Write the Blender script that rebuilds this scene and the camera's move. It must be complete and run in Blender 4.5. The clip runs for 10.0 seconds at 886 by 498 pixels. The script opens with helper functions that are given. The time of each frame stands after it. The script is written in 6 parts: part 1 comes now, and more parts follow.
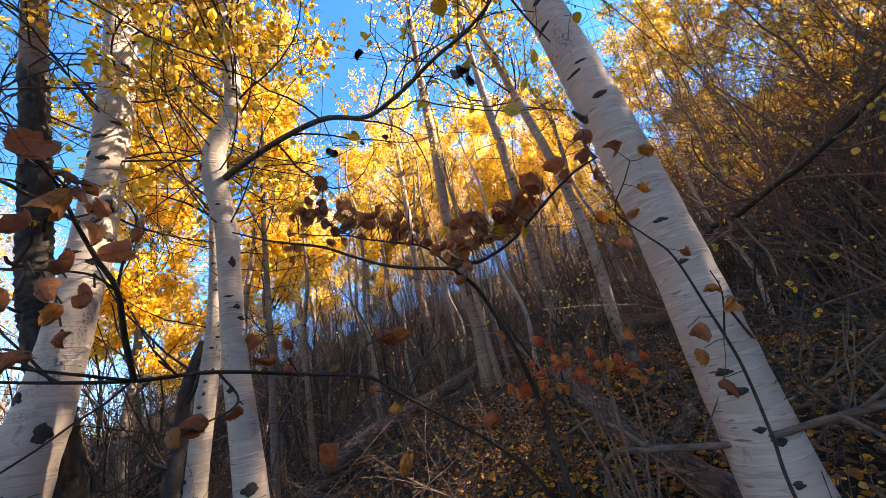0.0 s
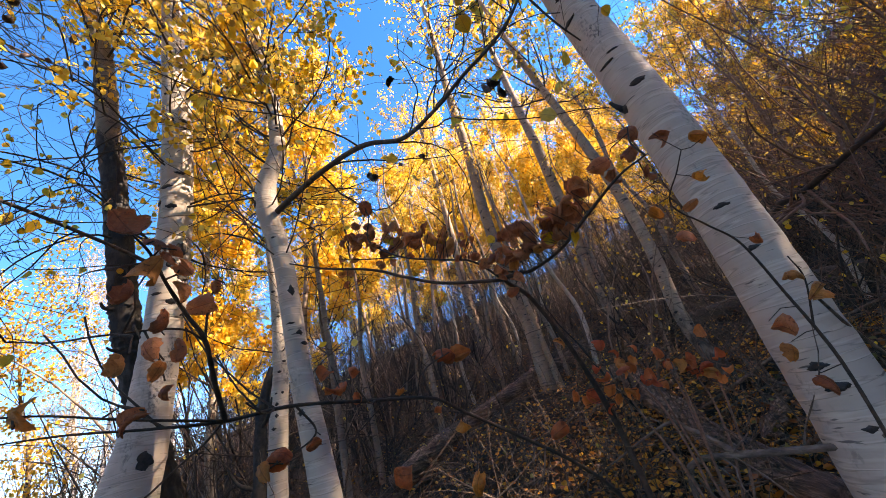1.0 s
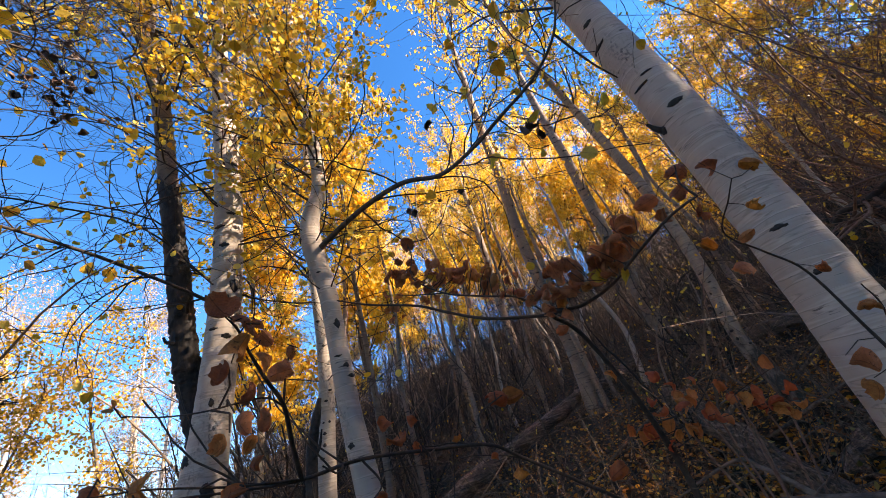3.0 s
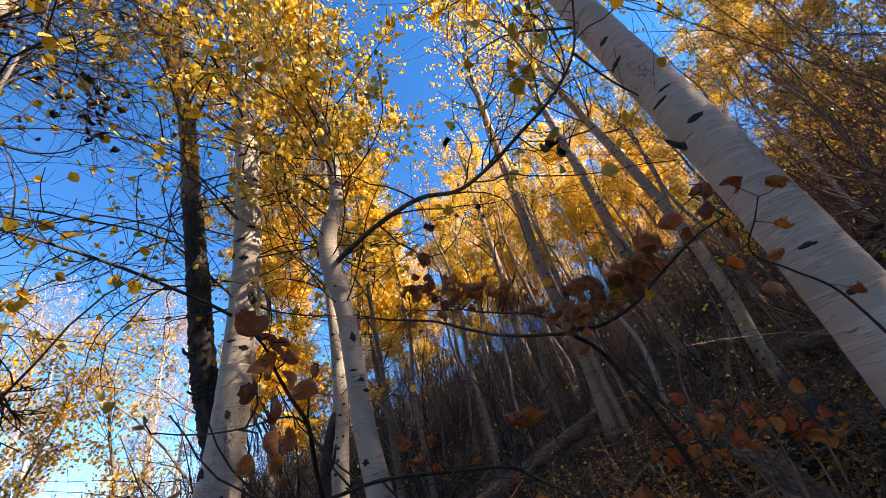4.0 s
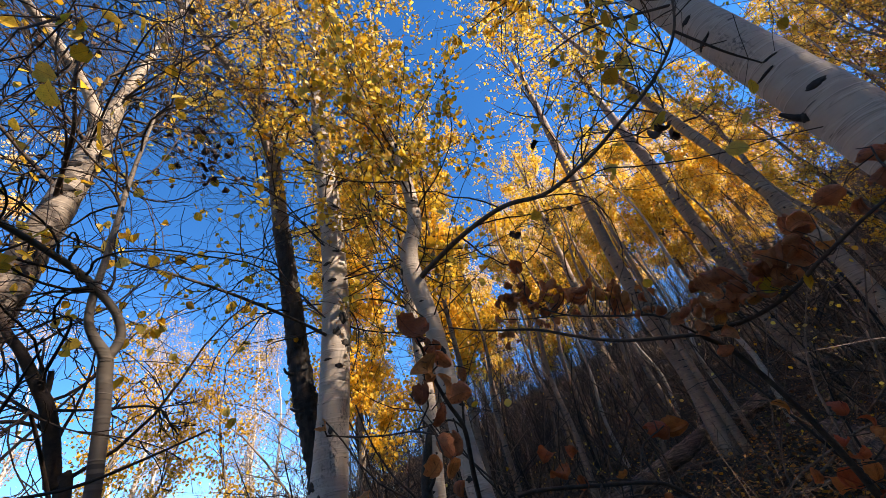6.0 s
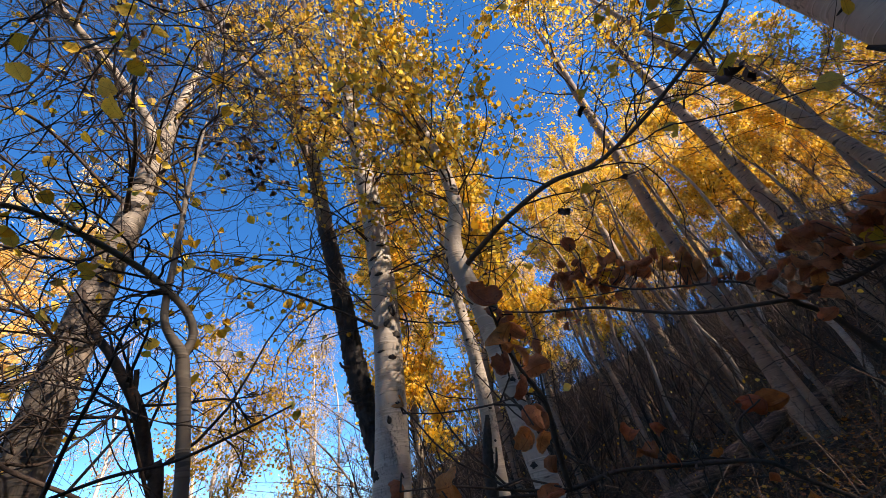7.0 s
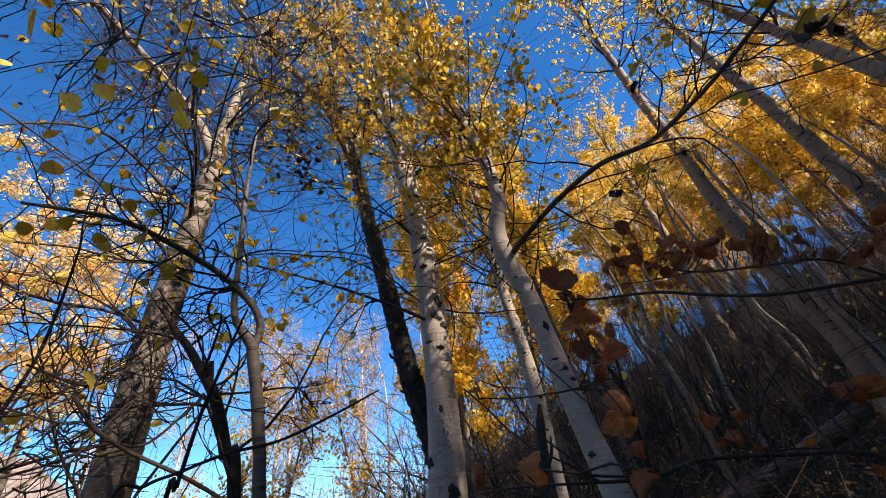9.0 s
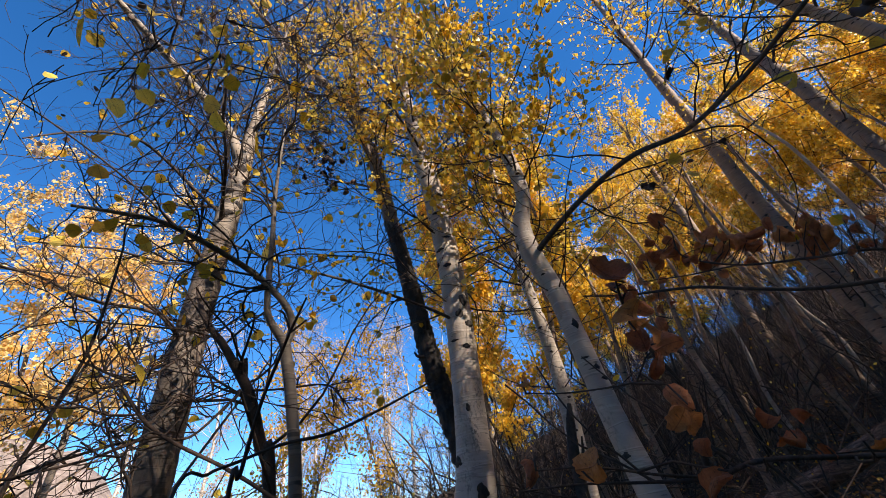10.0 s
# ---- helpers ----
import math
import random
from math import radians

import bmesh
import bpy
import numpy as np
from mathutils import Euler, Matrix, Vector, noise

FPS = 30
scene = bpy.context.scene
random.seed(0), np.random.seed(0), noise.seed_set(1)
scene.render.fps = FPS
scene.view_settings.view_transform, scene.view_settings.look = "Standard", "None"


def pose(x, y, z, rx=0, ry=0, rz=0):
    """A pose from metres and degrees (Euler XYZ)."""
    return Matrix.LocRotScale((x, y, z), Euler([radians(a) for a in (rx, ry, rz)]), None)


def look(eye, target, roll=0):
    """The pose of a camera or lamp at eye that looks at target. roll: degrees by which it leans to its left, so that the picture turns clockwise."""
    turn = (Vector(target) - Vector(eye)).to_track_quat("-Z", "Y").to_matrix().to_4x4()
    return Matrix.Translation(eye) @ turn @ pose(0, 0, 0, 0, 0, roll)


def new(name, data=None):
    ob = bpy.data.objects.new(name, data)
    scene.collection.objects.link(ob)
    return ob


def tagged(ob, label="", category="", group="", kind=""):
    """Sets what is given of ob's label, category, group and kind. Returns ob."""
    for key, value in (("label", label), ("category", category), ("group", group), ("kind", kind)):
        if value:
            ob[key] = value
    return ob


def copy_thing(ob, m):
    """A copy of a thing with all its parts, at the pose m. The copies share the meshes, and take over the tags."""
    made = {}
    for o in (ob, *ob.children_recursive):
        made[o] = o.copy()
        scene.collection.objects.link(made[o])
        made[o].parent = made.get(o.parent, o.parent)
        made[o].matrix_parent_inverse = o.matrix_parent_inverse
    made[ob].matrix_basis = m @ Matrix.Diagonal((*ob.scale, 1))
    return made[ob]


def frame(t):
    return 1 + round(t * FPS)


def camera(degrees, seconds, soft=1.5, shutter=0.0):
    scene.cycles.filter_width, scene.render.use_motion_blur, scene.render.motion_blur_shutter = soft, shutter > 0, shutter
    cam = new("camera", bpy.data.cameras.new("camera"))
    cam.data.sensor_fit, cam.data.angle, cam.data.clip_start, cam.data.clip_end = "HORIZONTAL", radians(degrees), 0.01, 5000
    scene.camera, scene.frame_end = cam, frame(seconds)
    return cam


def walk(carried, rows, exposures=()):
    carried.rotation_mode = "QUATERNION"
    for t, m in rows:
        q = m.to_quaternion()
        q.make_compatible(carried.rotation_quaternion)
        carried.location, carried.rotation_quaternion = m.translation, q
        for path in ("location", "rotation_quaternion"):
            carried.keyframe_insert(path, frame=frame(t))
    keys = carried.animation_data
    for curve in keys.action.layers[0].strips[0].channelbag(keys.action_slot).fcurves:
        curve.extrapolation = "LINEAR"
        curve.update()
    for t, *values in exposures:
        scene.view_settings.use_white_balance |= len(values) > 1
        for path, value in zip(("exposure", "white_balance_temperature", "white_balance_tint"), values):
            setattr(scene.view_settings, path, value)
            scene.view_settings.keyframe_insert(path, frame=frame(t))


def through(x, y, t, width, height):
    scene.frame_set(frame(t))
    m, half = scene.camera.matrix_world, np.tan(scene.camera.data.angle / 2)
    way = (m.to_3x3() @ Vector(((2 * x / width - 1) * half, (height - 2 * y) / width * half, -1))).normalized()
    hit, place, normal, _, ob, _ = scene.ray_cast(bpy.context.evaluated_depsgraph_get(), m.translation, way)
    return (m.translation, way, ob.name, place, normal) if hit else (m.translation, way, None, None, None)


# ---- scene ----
cam = camera(100.1, 10.0, soft=0.55)
# seconds, eye, and turn about x, y, z in degrees
EXPOSURES = [(0, 2.5, 8700, 25), (1, 2.32, 8600, 25), (2.5, 2.05, 8400, 24), (4.5, 1.6, 8000, 23), (6, 1.4, 7800, 22), (8, 1.2, 7520, 21), (10, 1.08, 7250, 20)]
PATH = [
    (0, 0.0000, 0.0000, 1.4500, 112.21, 11.97, -3.87),
    (0.5, -0.0103, -0.0109, 1.4656, 113.80, 13.65, 1.37),
    (1, -0.0090, -0.0137, 1.4746, 115.10, 14.71, 4.73),
    (1.5, -0.0152, -0.0328, 1.5000, 116.09, 15.22, 6.51),
    (2, -0.0201, -0.0452, 1.5124, 116.99, 15.42, 8.04),
    (2.5, -0.0212, -0.0557, 1.5207, 118.01, 15.21, 9.38),
    (4, -0.0377, -0.0696, 1.5406, 121.43, 13.32, 11.94),
    (4.5, -0.0405, -0.0790, 1.5430, 122.79, 12.88, 13.02),
    (5, -0.0429, -0.0873, 1.5467, 124.15, 12.54, 15.02),
    (5.5, -0.0750, -0.0888, 1.5484, 125.31, 12.12, 18.24),
    (6, -0.1496, -0.0784, 1.5503, 126.17, 11.69, 22.41),
    (6.2, -0.1647, -0.0677, 1.5462, 126.31, 11.43, 24.15),
    (7.3, -0.2039, -0.0556, 1.5483, 126.57, 11.52, 31.18),
    (7.5, -0.2064, -0.0575, 1.5450, 126.54, 11.32, 31.80),
    (8, -0.2160, -0.0598, 1.5436, 126.44, 11.02, 33.16),
    (8.5, -0.2225, -0.0614, 1.5440, 126.33, 10.63, 34.49),
    (9, -0.2300, -0.0744, 1.5502, 126.40, 9.95, 36.01),
    (9.5, -0.2500, -0.0829, 1.5502, 126.58, 9.31, 37.49),
    (10, -0.2594, -0.0808, 1.5521, 126.84, 8.77, 38.98),
]
walk(cam, [(t, pose(x, y, z, rx, ry, rz)) for t, x, y, z, rx, ry, rz in PATH], EXPOSURES)

# ---- light ----
SUN_AZ, SUN_EL = 93.0, 35.0          # degrees clockwise from +y, and above the horizon
world = bpy.data.worlds.new("world")
scene.world = world
world.use_nodes = True
_wn = world.node_tree
_sky = _wn.nodes.new("ShaderNodeTexSky")
_sky.sky_type = "NISHITA"
_sky.sun_disc = False
_sky.sun_elevation, _sky.sun_rotation = radians(SUN_EL), radians(SUN_AZ)
_sky.altitude, _sky.air_density, _sky.dust_density, _sky.ozone_density = 2400, 1.0, 0.0, 5.0
_bg = next(n for n in _wn.nodes if n.type == "BACKGROUND")
_bg.inputs["Strength"].default_value = 0.15
_sat = _wn.nodes.new("ShaderNodeHueSaturation")
_sat.inputs["Saturation"].default_value = 1.25
_wn.links.new(_sky.outputs["Color"], _sat.inputs["Color"])
_wn.links.new(_sat.outputs["Color"], _bg.inputs["Color"])
_sl = bpy.data.lights.new("sun", "SUN")
_sl.energy, _sl.angle, _sl.color = 5.0, radians(0.6), (1.0, 0.93, 0.82)
sun = new("sun", _sl)
_sd = Vector((math.sin(radians(SUN_AZ)) * math.cos(radians(SUN_EL)), math.cos(radians(SUN_AZ)) * math.cos(radians(SUN_EL)), math.sin(radians(SUN_EL))))
sun.matrix_world = look(_sd * 40, (0, 0, 0))


# ---- materials ----
def mat(name):
    m = bpy.data.materials.new(name)
    m.use_nodes = True
    nt = m.node_tree
    return m, nt, nt.nodes["Principled BSDF"], nt.nodes["Material Output"]


def node(nt, kind, **inputs):
    n = nt.nodes.new(kind)
    for k, v in inputs.items():
        n.inputs[k.replace("_", " ")].default_value = v
    return n


def ramp(nt, source, stops):
    r = nt.nodes.new("ShaderNodeValToRGB")
    while len(r.color_ramp.elements) < len(stops):
        r.color_ramp.elements.new(0.5)
    for e, (p, c) in zip(r.color_ramp.elements, stops):
        e.position = p
        e.color = (*c, 1) if len(c) == 3 else c
    nt.links.new(source, r.inputs["Fac"])
    return r.outputs["Color"]


def blend(nt, fac, a, b, mode="MIX"):
    m = nt.nodes.new("ShaderNodeMix")
    m.data_type, m.blend_type = "RGBA", mode
    for sock, v in ((m.inputs[0], fac), (m.inputs[6], a), (m.inputs[7], b)):
        if isinstance(v, (int, float)):
            sock.default_value = v
        elif isinstance(v, tuple):
            sock.default_value = (*v, 1)
        else:
            nt.links.new(v, sock)
    return m.outputs[2]


def stretched(nt, scale):
    tc = nt.nodes.new("ShaderNodeTexCoord")
    mp = nt.nodes.new("ShaderNodeMapping")
    mp.inputs["Scale"].default_value = scale
    nt.links.new(tc.outputs["Object"], mp.inputs["Vector"])
    return mp.outputs["Vector"]


def noise_tex(nt, vec, scale, detail=4.0, rough=0.6):
    n = node(nt, "ShaderNodeTexNoise", Scale=scale, Detail=detail, Roughness=rough)
    if vec is not None:
        nt.links.new(vec, n.inputs["Vector"])
    return n.outputs["Fac"]


def bumped(nt, p, height, strength, distance):
    b = node(nt, "ShaderNodeBump", Strength=strength, Distance=distance)
    nt.links.new(height, b.inputs["Height"])
    nt.links.new(b.outputs["Normal"], p.inputs["Normal"])


BLACK, WHITE = (0.0, 0.0, 0.0), (1.0, 1.0, 1.0)


def birch_bark(name, pale, shade, scar=0.62, rough_low=0.0, low_z=0.0, furrow=(0.035, 0.03, 0.027)):
    """Smooth pale bark with cross bands, short dark scars and grey smudges; below low_z it turns dark and furrowed where rough_low > 0."""
    m, nt, p, _ = mat(name)
    broad = noise_tex(nt, stretched(nt, (3, 3, 2)), 1.6, 5)
    fine = noise_tex(nt, stretched(nt, (40, 40, 40)), 1.0, 3)
    bands = noise_tex(nt, stretched(nt, (3, 3, 34)), 1.3, 4)
    col = blend(nt, ramp(nt, broad, [(0.35, BLACK), (0.7, WHITE)]), pale, shade)
    col = blend(nt, ramp(nt, bands, [(0.42, BLACK), (0.58, (0.35, 0.35, 0.35)), (0.75, (0.5, 0.5, 0.5))]), col, tuple(c * 0.72 for c in pale))
    rings = noise_tex(nt, stretched(nt, (1.3, 1.3, 17)), 1.0, 3)
    col = blend(nt, ramp(nt, rings, [(0.488, BLACK), (0.5, (0.5, 0.5, 0.5)), (0.512, BLACK)]), col, tuple(c * 0.4 for c in pale))
    col = blend(nt, ramp(nt, rings, [(0.512, BLACK), (0.53, (0.55, 0.55, 0.55)), (0.56, BLACK)]), col, tuple(min(1.0, c * 1.2) for c in pale))
    lent = noise_tex(nt, stretched(nt, (9, 9, 70)), 1.0, 3)
    col = blend(nt, ramp(nt, lent, [(scar + 0.035, BLACK), (scar + 0.075, (0.8, 0.8, 0.8))]), col, (0.05, 0.042, 0.036))
    cuts = noise_tex(nt, stretched(nt, (4, 4, 26)), 1.0, 3)
    col = blend(nt, ramp(nt, cuts, [(scar + 0.06, BLACK), (scar + 0.09, (0.9, 0.9, 0.9))]), col, (0.03, 0.026, 0.023))
    grit = noise_tex(nt, stretched(nt, (90, 90, 60)), 1.0, 2)
    smudge = noise_tex(nt, stretched(nt, (5, 5, 1.6)), 1.0, 4)
    gm = blend(nt, 1.0, ramp(nt, grit, [(0.48, BLACK), (0.62, WHITE)]), ramp(nt, smudge, [(0.54, BLACK), (0.68, WHITE)]), "MULTIPLY")
    col = blend(nt, gm, col, (0.07, 0.065, 0.06))
    height = bands
    if rough_low > 0:
        geo = nt.nodes.new("ShaderNodeNewGeometry")
        sep = nt.nodes.new("ShaderNodeSeparateXYZ")
        nt.links.new(geo.outputs["Position"], sep.inputs[0])
        mr = nt.nodes.new("ShaderNodeMapRange")
        mr.inputs["From Min"].default_value, mr.inputs["From Max"].default_value = low_z + 0.7, low_z - 0.5
        nt.links.new(sep.outputs["Z"], mr.inputs["Value"])
        add = nt.nodes.new("ShaderNodeMath")
        add.operation = "ADD"
        patch = noise_tex(nt, stretched(nt, (9, 9, 5)), 1.0, 4)
        nt.links.new(mr.outputs["Result"], add.inputs[0])
        nt.links.new(patch, add.inputs[1])
        crack = noise_tex(nt, stretched(nt, (26, 26, 7)), 1.0, 4, 0.7)
        dark = blend(nt, ramp(nt, crack, [(0.46, BLACK), (0.60, WHITE)]), furrow, tuple(c * 4.5 for c in furrow))
        col = blend(nt, ramp(nt, add.outputs[0], [(0.72, BLACK), (0.86, (rough_low, rough_low, rough_low))]), col, dark)
    nt.links.new(col, p.inputs["Base Color"])
    p.inputs["Roughness"].default_value = 0.72
    ridge = ramp(nt, rings, [(0.49, BLACK), (0.52, WHITE), (0.57, BLACK)])
    both = blend(nt, 0.35, blend(nt, 0.5, height, fine), ridge)
    bumped(nt, p, both, 0.5, 0.006)
    return m


def plain_bark(name, a, b, scale=(30, 30, 8), bump=0.6, dist=0.006):
    m, nt, p, _ = mat(name)
    n = noise_tex(nt, stretched(nt, scale), 1.0, 4, 0.7)
    big = noise_tex(nt, stretched(nt, (2.5, 2.5, 2.5)), 1.0, 3)
    col = blend(nt, ramp(nt, n, [(0.35, BLACK), (0.68, WHITE)]), a, b)
    col = blend(nt, ramp(nt, big, [(0.4, BLACK), (0.75, (0.6, 0.6, 0.6))]), col, tuple(c * 0.55 for c in a))
    nt.links.new(col, p.inputs["Base Color"])
    p.inputs["Roughness"].default_value = 0.85
    bumped(nt, p, n, bump, dist)
    return m


def leaf_material(name, stops, through=0.45, spots=0.0, by_object=False, gloss=0.5, blotch=0.75):
    """Thin leaf: part of the light goes through. Colour varies from leaf to leaf, with blotches."""
    m, nt, p, out = mat(name)
    if by_object:
        rnd = nt.nodes.new("ShaderNodeObjectInfo").outputs["Random"]
    else:
        rnd = nt.nodes.new("ShaderNodeNewGeometry").outputs["Random Per Island"]
    col = ramp(nt, rnd, stops)
    if spots > 0:
        shift = nt.nodes.new("ShaderNodeVectorMath")
        shift.operation = "ADD"
        ten = nt.nodes.new("ShaderNodeMath")
        ten.operation = "MULTIPLY"
        ten.inputs[1].default_value = 23.0
        nt.links.new(rnd, ten.inputs[0])
        plain = stretched(nt, (1, 1, 1))
        nt.links.new(plain, shift.inputs[0])
        nt.links.new(ten.outputs[0], shift.inputs[1])
        n2 = noise_tex(nt, shift.outputs[0], 3.2, 3)
        col = blend(nt, ramp(nt, n2, [(0.38, BLACK), (0.68, (blotch, blotch, blotch))]), col, blend(nt, 1.0, col, (0.42, 0.36, 0.34), "MULTIPLY"))
        n = noise_tex(nt, shift.outputs[0], 9.0, 3)
        col = blend(nt, ramp(nt, n, [(0.60, BLACK), (0.68, (spots, spots, spots))]), col, (0.035, 0.018, 0.01))
        sep = nt.nodes.new("ShaderNodeSeparateXYZ")
        nt.links.new(plain, sep.inputs[0])
        ab = nt.nodes.new("ShaderNodeMath")
        ab.operation = "ABSOLUTE"
        nt.links.new(sep.outputs["X"], ab.inputs[0])
        rib = ramp(nt, ab.outputs[0], [(0.0, WHITE), (0.022, BLACK)])
        diag = nt.nodes.new("ShaderNodeMath")
        diag.operation = "MULTIPLY_ADD"
        diag.inputs[1].default_value = 0.8
        nt.links.new(ab.outputs[0], diag.inputs[0])
        nt.links.new(sep.outputs["Y"], diag.inputs[2])
        saw = nt.nodes.new("ShaderNodeMath")
        saw.operation = "PINGPONG"
        saw.inputs[1].default_value = 0.055
        nt.links.new(diag.outputs[0], saw.inputs[0])
        veins = ramp(nt, saw.outputs[0], [(0.0, (0.5, 0.5, 0.5)), (0.012, BLACK)])
        lines = blend(nt, 1.0, rib, veins, "LIGHTEN")
        col = blend(nt, lines, col, blend(nt, 1.0, col, (0.55, 0.5, 0.5), "MULTIPLY"))
        bumped(nt, p, blend(nt, 0.5, lines, n), 0.5, 0.02)
    nt.links.new(col, p.inputs["Base Color"])
    p.inputs["Roughness"].default_value = gloss
    tr = nt.nodes.new("ShaderNodeBsdfTranslucent")
    nt.links.new(col, tr.inputs["Color"])
    mix = nt.nodes.new("ShaderNodeMixShader")
    mix.inputs[0].default_value = through
    nt.links.new(p.outputs[0], mix.inputs[1])
    nt.links.new(tr.outputs[0], mix.inputs[2])
    nt.links.new(mix.outputs[0], out.inputs["Surface"])
    return m


M_WHITE = birch_bark("pale_aspen_bark", (0.415, 0.365, 0.30), (0.31, 0.265, 0.21), 0.635)
M_TAN = birch_bark("tan_aspen_bark", (0.26, 0.187, 0.128), (0.15, 0.102, 0.068), 0.575)
M_DEAD = birch_bark("peeling_dark_bark", (0.24, 0.185, 0.135), (0.085, 0.062, 0.044), 0.55, 1.0, 3.45, (0.0065, 0.005, 0.004))
M_OLD = birch_bark("rough_based_bark", (0.34, 0.295, 0.235), (0.15, 0.12, 0.09), 0.535, 0.75, 2.9, (0.024, 0.018, 0.014))
M_BURNT = birch_bark("dark_based_bark", (0.31, 0.245, 0.18), (0.19, 0.145, 0.105), 0.575, 1.0, 1.3, (0.03, 0.025, 0.02))
M_GREY = birch_bark("grey_sapling_bark", (0.165, 0.14, 0.108), (0.085, 0.07, 0.053), 0.58)
M_TWIG = plain_bark("dark_twig_bark", (0.022, 0.013, 0.008), (0.062, 0.04, 0.027), (60, 60, 60))
# Twigs that catch the light: their brightness is put into the bark colour.
M_TWIG_LIT = plain_bark("lit_grey_twig_bark", (0.022, 0.017, 0.014), (0.12, 0.10, 0.085), (45, 45, 45))
M_TWIG_RED = plain_bark("reddish_twig_bark", (0.11, 0.055, 0.036), (0.26, 0.155, 0.105), (60, 60, 60))
M_TWIG_GREY = plain_bark("grey_twig_bark", (0.045, 0.036, 0.029), (0.135, 0.11, 0.088), (50, 50, 50))
M_STICK = plain_bark("fallen_twig_bark", (0.03, 0.018, 0.012), (0.24, 0.165, 0.11), (40, 40, 40))
def stem_bark(name, stops):
    """Thin stems, each of its own tone from near black to weathered grey."""
    m, nt, p, _ = mat(name)
    rnd = nt.nodes.new("ShaderNodeNewGeometry").outputs["Random Per Island"]
    n = noise_tex(nt, stretched(nt, (25, 25, 25)), 1.0, 3)
    col = blend(nt, ramp(nt, n, [(0.4, BLACK), (0.7, (0.6, 0.6, 0.6))]), ramp(nt, rnd, stops), (0.02, 0.013, 0.01))
    nt.links.new(col, p.inputs["Base Color"])
    p.inputs["Roughness"].default_value = 0.85
    return m


M_BRUSH = stem_bark("brush_bark", [(0.0, (0.013, 0.009, 0.0065)), (0.5, (0.047, 0.032, 0.023)), (0.85, (0.12, 0.085, 0.063)), (1.0, (0.29, 0.22, 0.165))])
M_KNOT = plain_bark("black_knot", (0.012, 0.010, 0.009), (0.045, 0.038, 0.032), (60, 60, 60), 0.8, 0.004)


def log_bark(name, a, b, heading):
    """Furrowed wood whose grain runs along the heading, in degrees from +x."""
    m, nt, p, _ = mat(name)
    turn = nt.nodes.new("ShaderNodeMapping")
    turn.inputs["Rotation"].default_value = (0, 0, radians(-heading))
    tc = nt.nodes.new("ShaderNodeTexCoord")
    nt.links.new(tc.outputs["Object"], turn.inputs["Vector"])
    mp = nt.nodes.new("ShaderNodeMapping")
    mp.inputs["Scale"].default_value = (5, 55, 55)
    nt.links.new(turn.outputs["Vector"], mp.inputs["Vector"])
    n = noise_tex(nt, mp.outputs["Vector"], 1.0, 5, 0.7)
    big = noise_tex(nt, stretched(nt, (6, 6, 6)), 1.0, 4)
    col = ramp(nt, n, [(0.38, tuple(c * 0.25 for c in a)), (0.5, a), (0.66, b)])
    col = blend(nt, ramp(nt, big, [(0.42, BLACK), (0.7, (0.7, 0.7, 0.7))]), col, tuple(c * 0.4 for c in a))
    nt.links.new(col, p.inputs["Base Color"])
    p.inputs["Roughness"].default_value = 0.9
    bumped(nt, p, n, 1.0, 0.02)
    return m


LOG_A, LOG_B = (0.115, 0.068, 0.044), (0.32, 0.22, 0.155)
M_LOG = log_bark("weathered_log", LOG_A, LOG_B, 80)
M_LOG_ACROSS = log_bark("weathered_log_across", LOG_A, LOG_B, 30)
M_LOG_PALE = plain_bark("bare_log", (0.06, 0.045, 0.035), (0.19, 0.145, 0.11), (18, 18, 60), 0.8, 0.008)
YELLOWS = [(0.0, (0.68, 0.36, 0.025)), (0.3, (0.78, 0.48, 0.035)), (0.6, (0.85, 0.59, 0.06)), (0.93, (0.86, 0.67, 0.15)), (1.0, (0.30, 0.15, 0.03))]
M_YELLOW = leaf_material("yellow_leaf", YELLOWS, 0.5, gloss=0.36)
M_YELLOW_OBJ = leaf_material("single_yellow_leaf", YELLOWS, 0.5, 0.35, True, 0.5, 0.3)
M_AMBER = leaf_material("amber_leaf", [(0.0, (0.74, 0.40, 0.025)), (0.5, (0.84, 0.53, 0.045)), (1.0, (0.87, 0.64, 0.10))], 0.55)
M_BRONZE = leaf_material("bronze_leaf", [(0.0, (0.42, 0.235, 0.02)), (0.5, (0.58, 0.345, 0.03)), (1.0, (0.70, 0.46, 0.06))], 0.45)
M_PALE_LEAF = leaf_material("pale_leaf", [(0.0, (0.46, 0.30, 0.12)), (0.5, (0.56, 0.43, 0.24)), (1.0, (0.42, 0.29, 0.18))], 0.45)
# Leaf gold made paler, with strong sunlight put into the colour.
M_PALE_GOLD = leaf_material("sunlit_pale_gold_leaf", [(0.0, (0.80, 0.50, 0.12)), (0.5, (0.87, 0.63, 0.24)), (1.0, (0.89, 0.72, 0.38))], 0.55)
M_YELLOW_BIG = leaf_material("large_yellow_leaf", [(0.0, (0.74, 0.44, 0.03)), (0.5, (0.82, 0.56, 0.05)), (1.0, (0.86, 0.64, 0.12))], 0.68, 0.5, True, 0.5, 0.3)
M_BROWN = leaf_material("curled_brown_leaf", [(0.0, (0.31, 0.095, 0.037)), (0.4, (0.46, 0.155, 0.058)), (0.75, (0.55, 0.225, 0.09)), (1.0, (0.63, 0.26, 0.062))], 0.46, 0.6, True, 0.55, 0.6)
M_ORANGE = leaf_material("orange_leaf", [(0.0, (0.38, 0.09, 0.025)), (0.5, (0.46, 0.14, 0.035)), (1.0, (0.56, 0.24, 0.035))], 0.4, 0.4, True, 0.55)
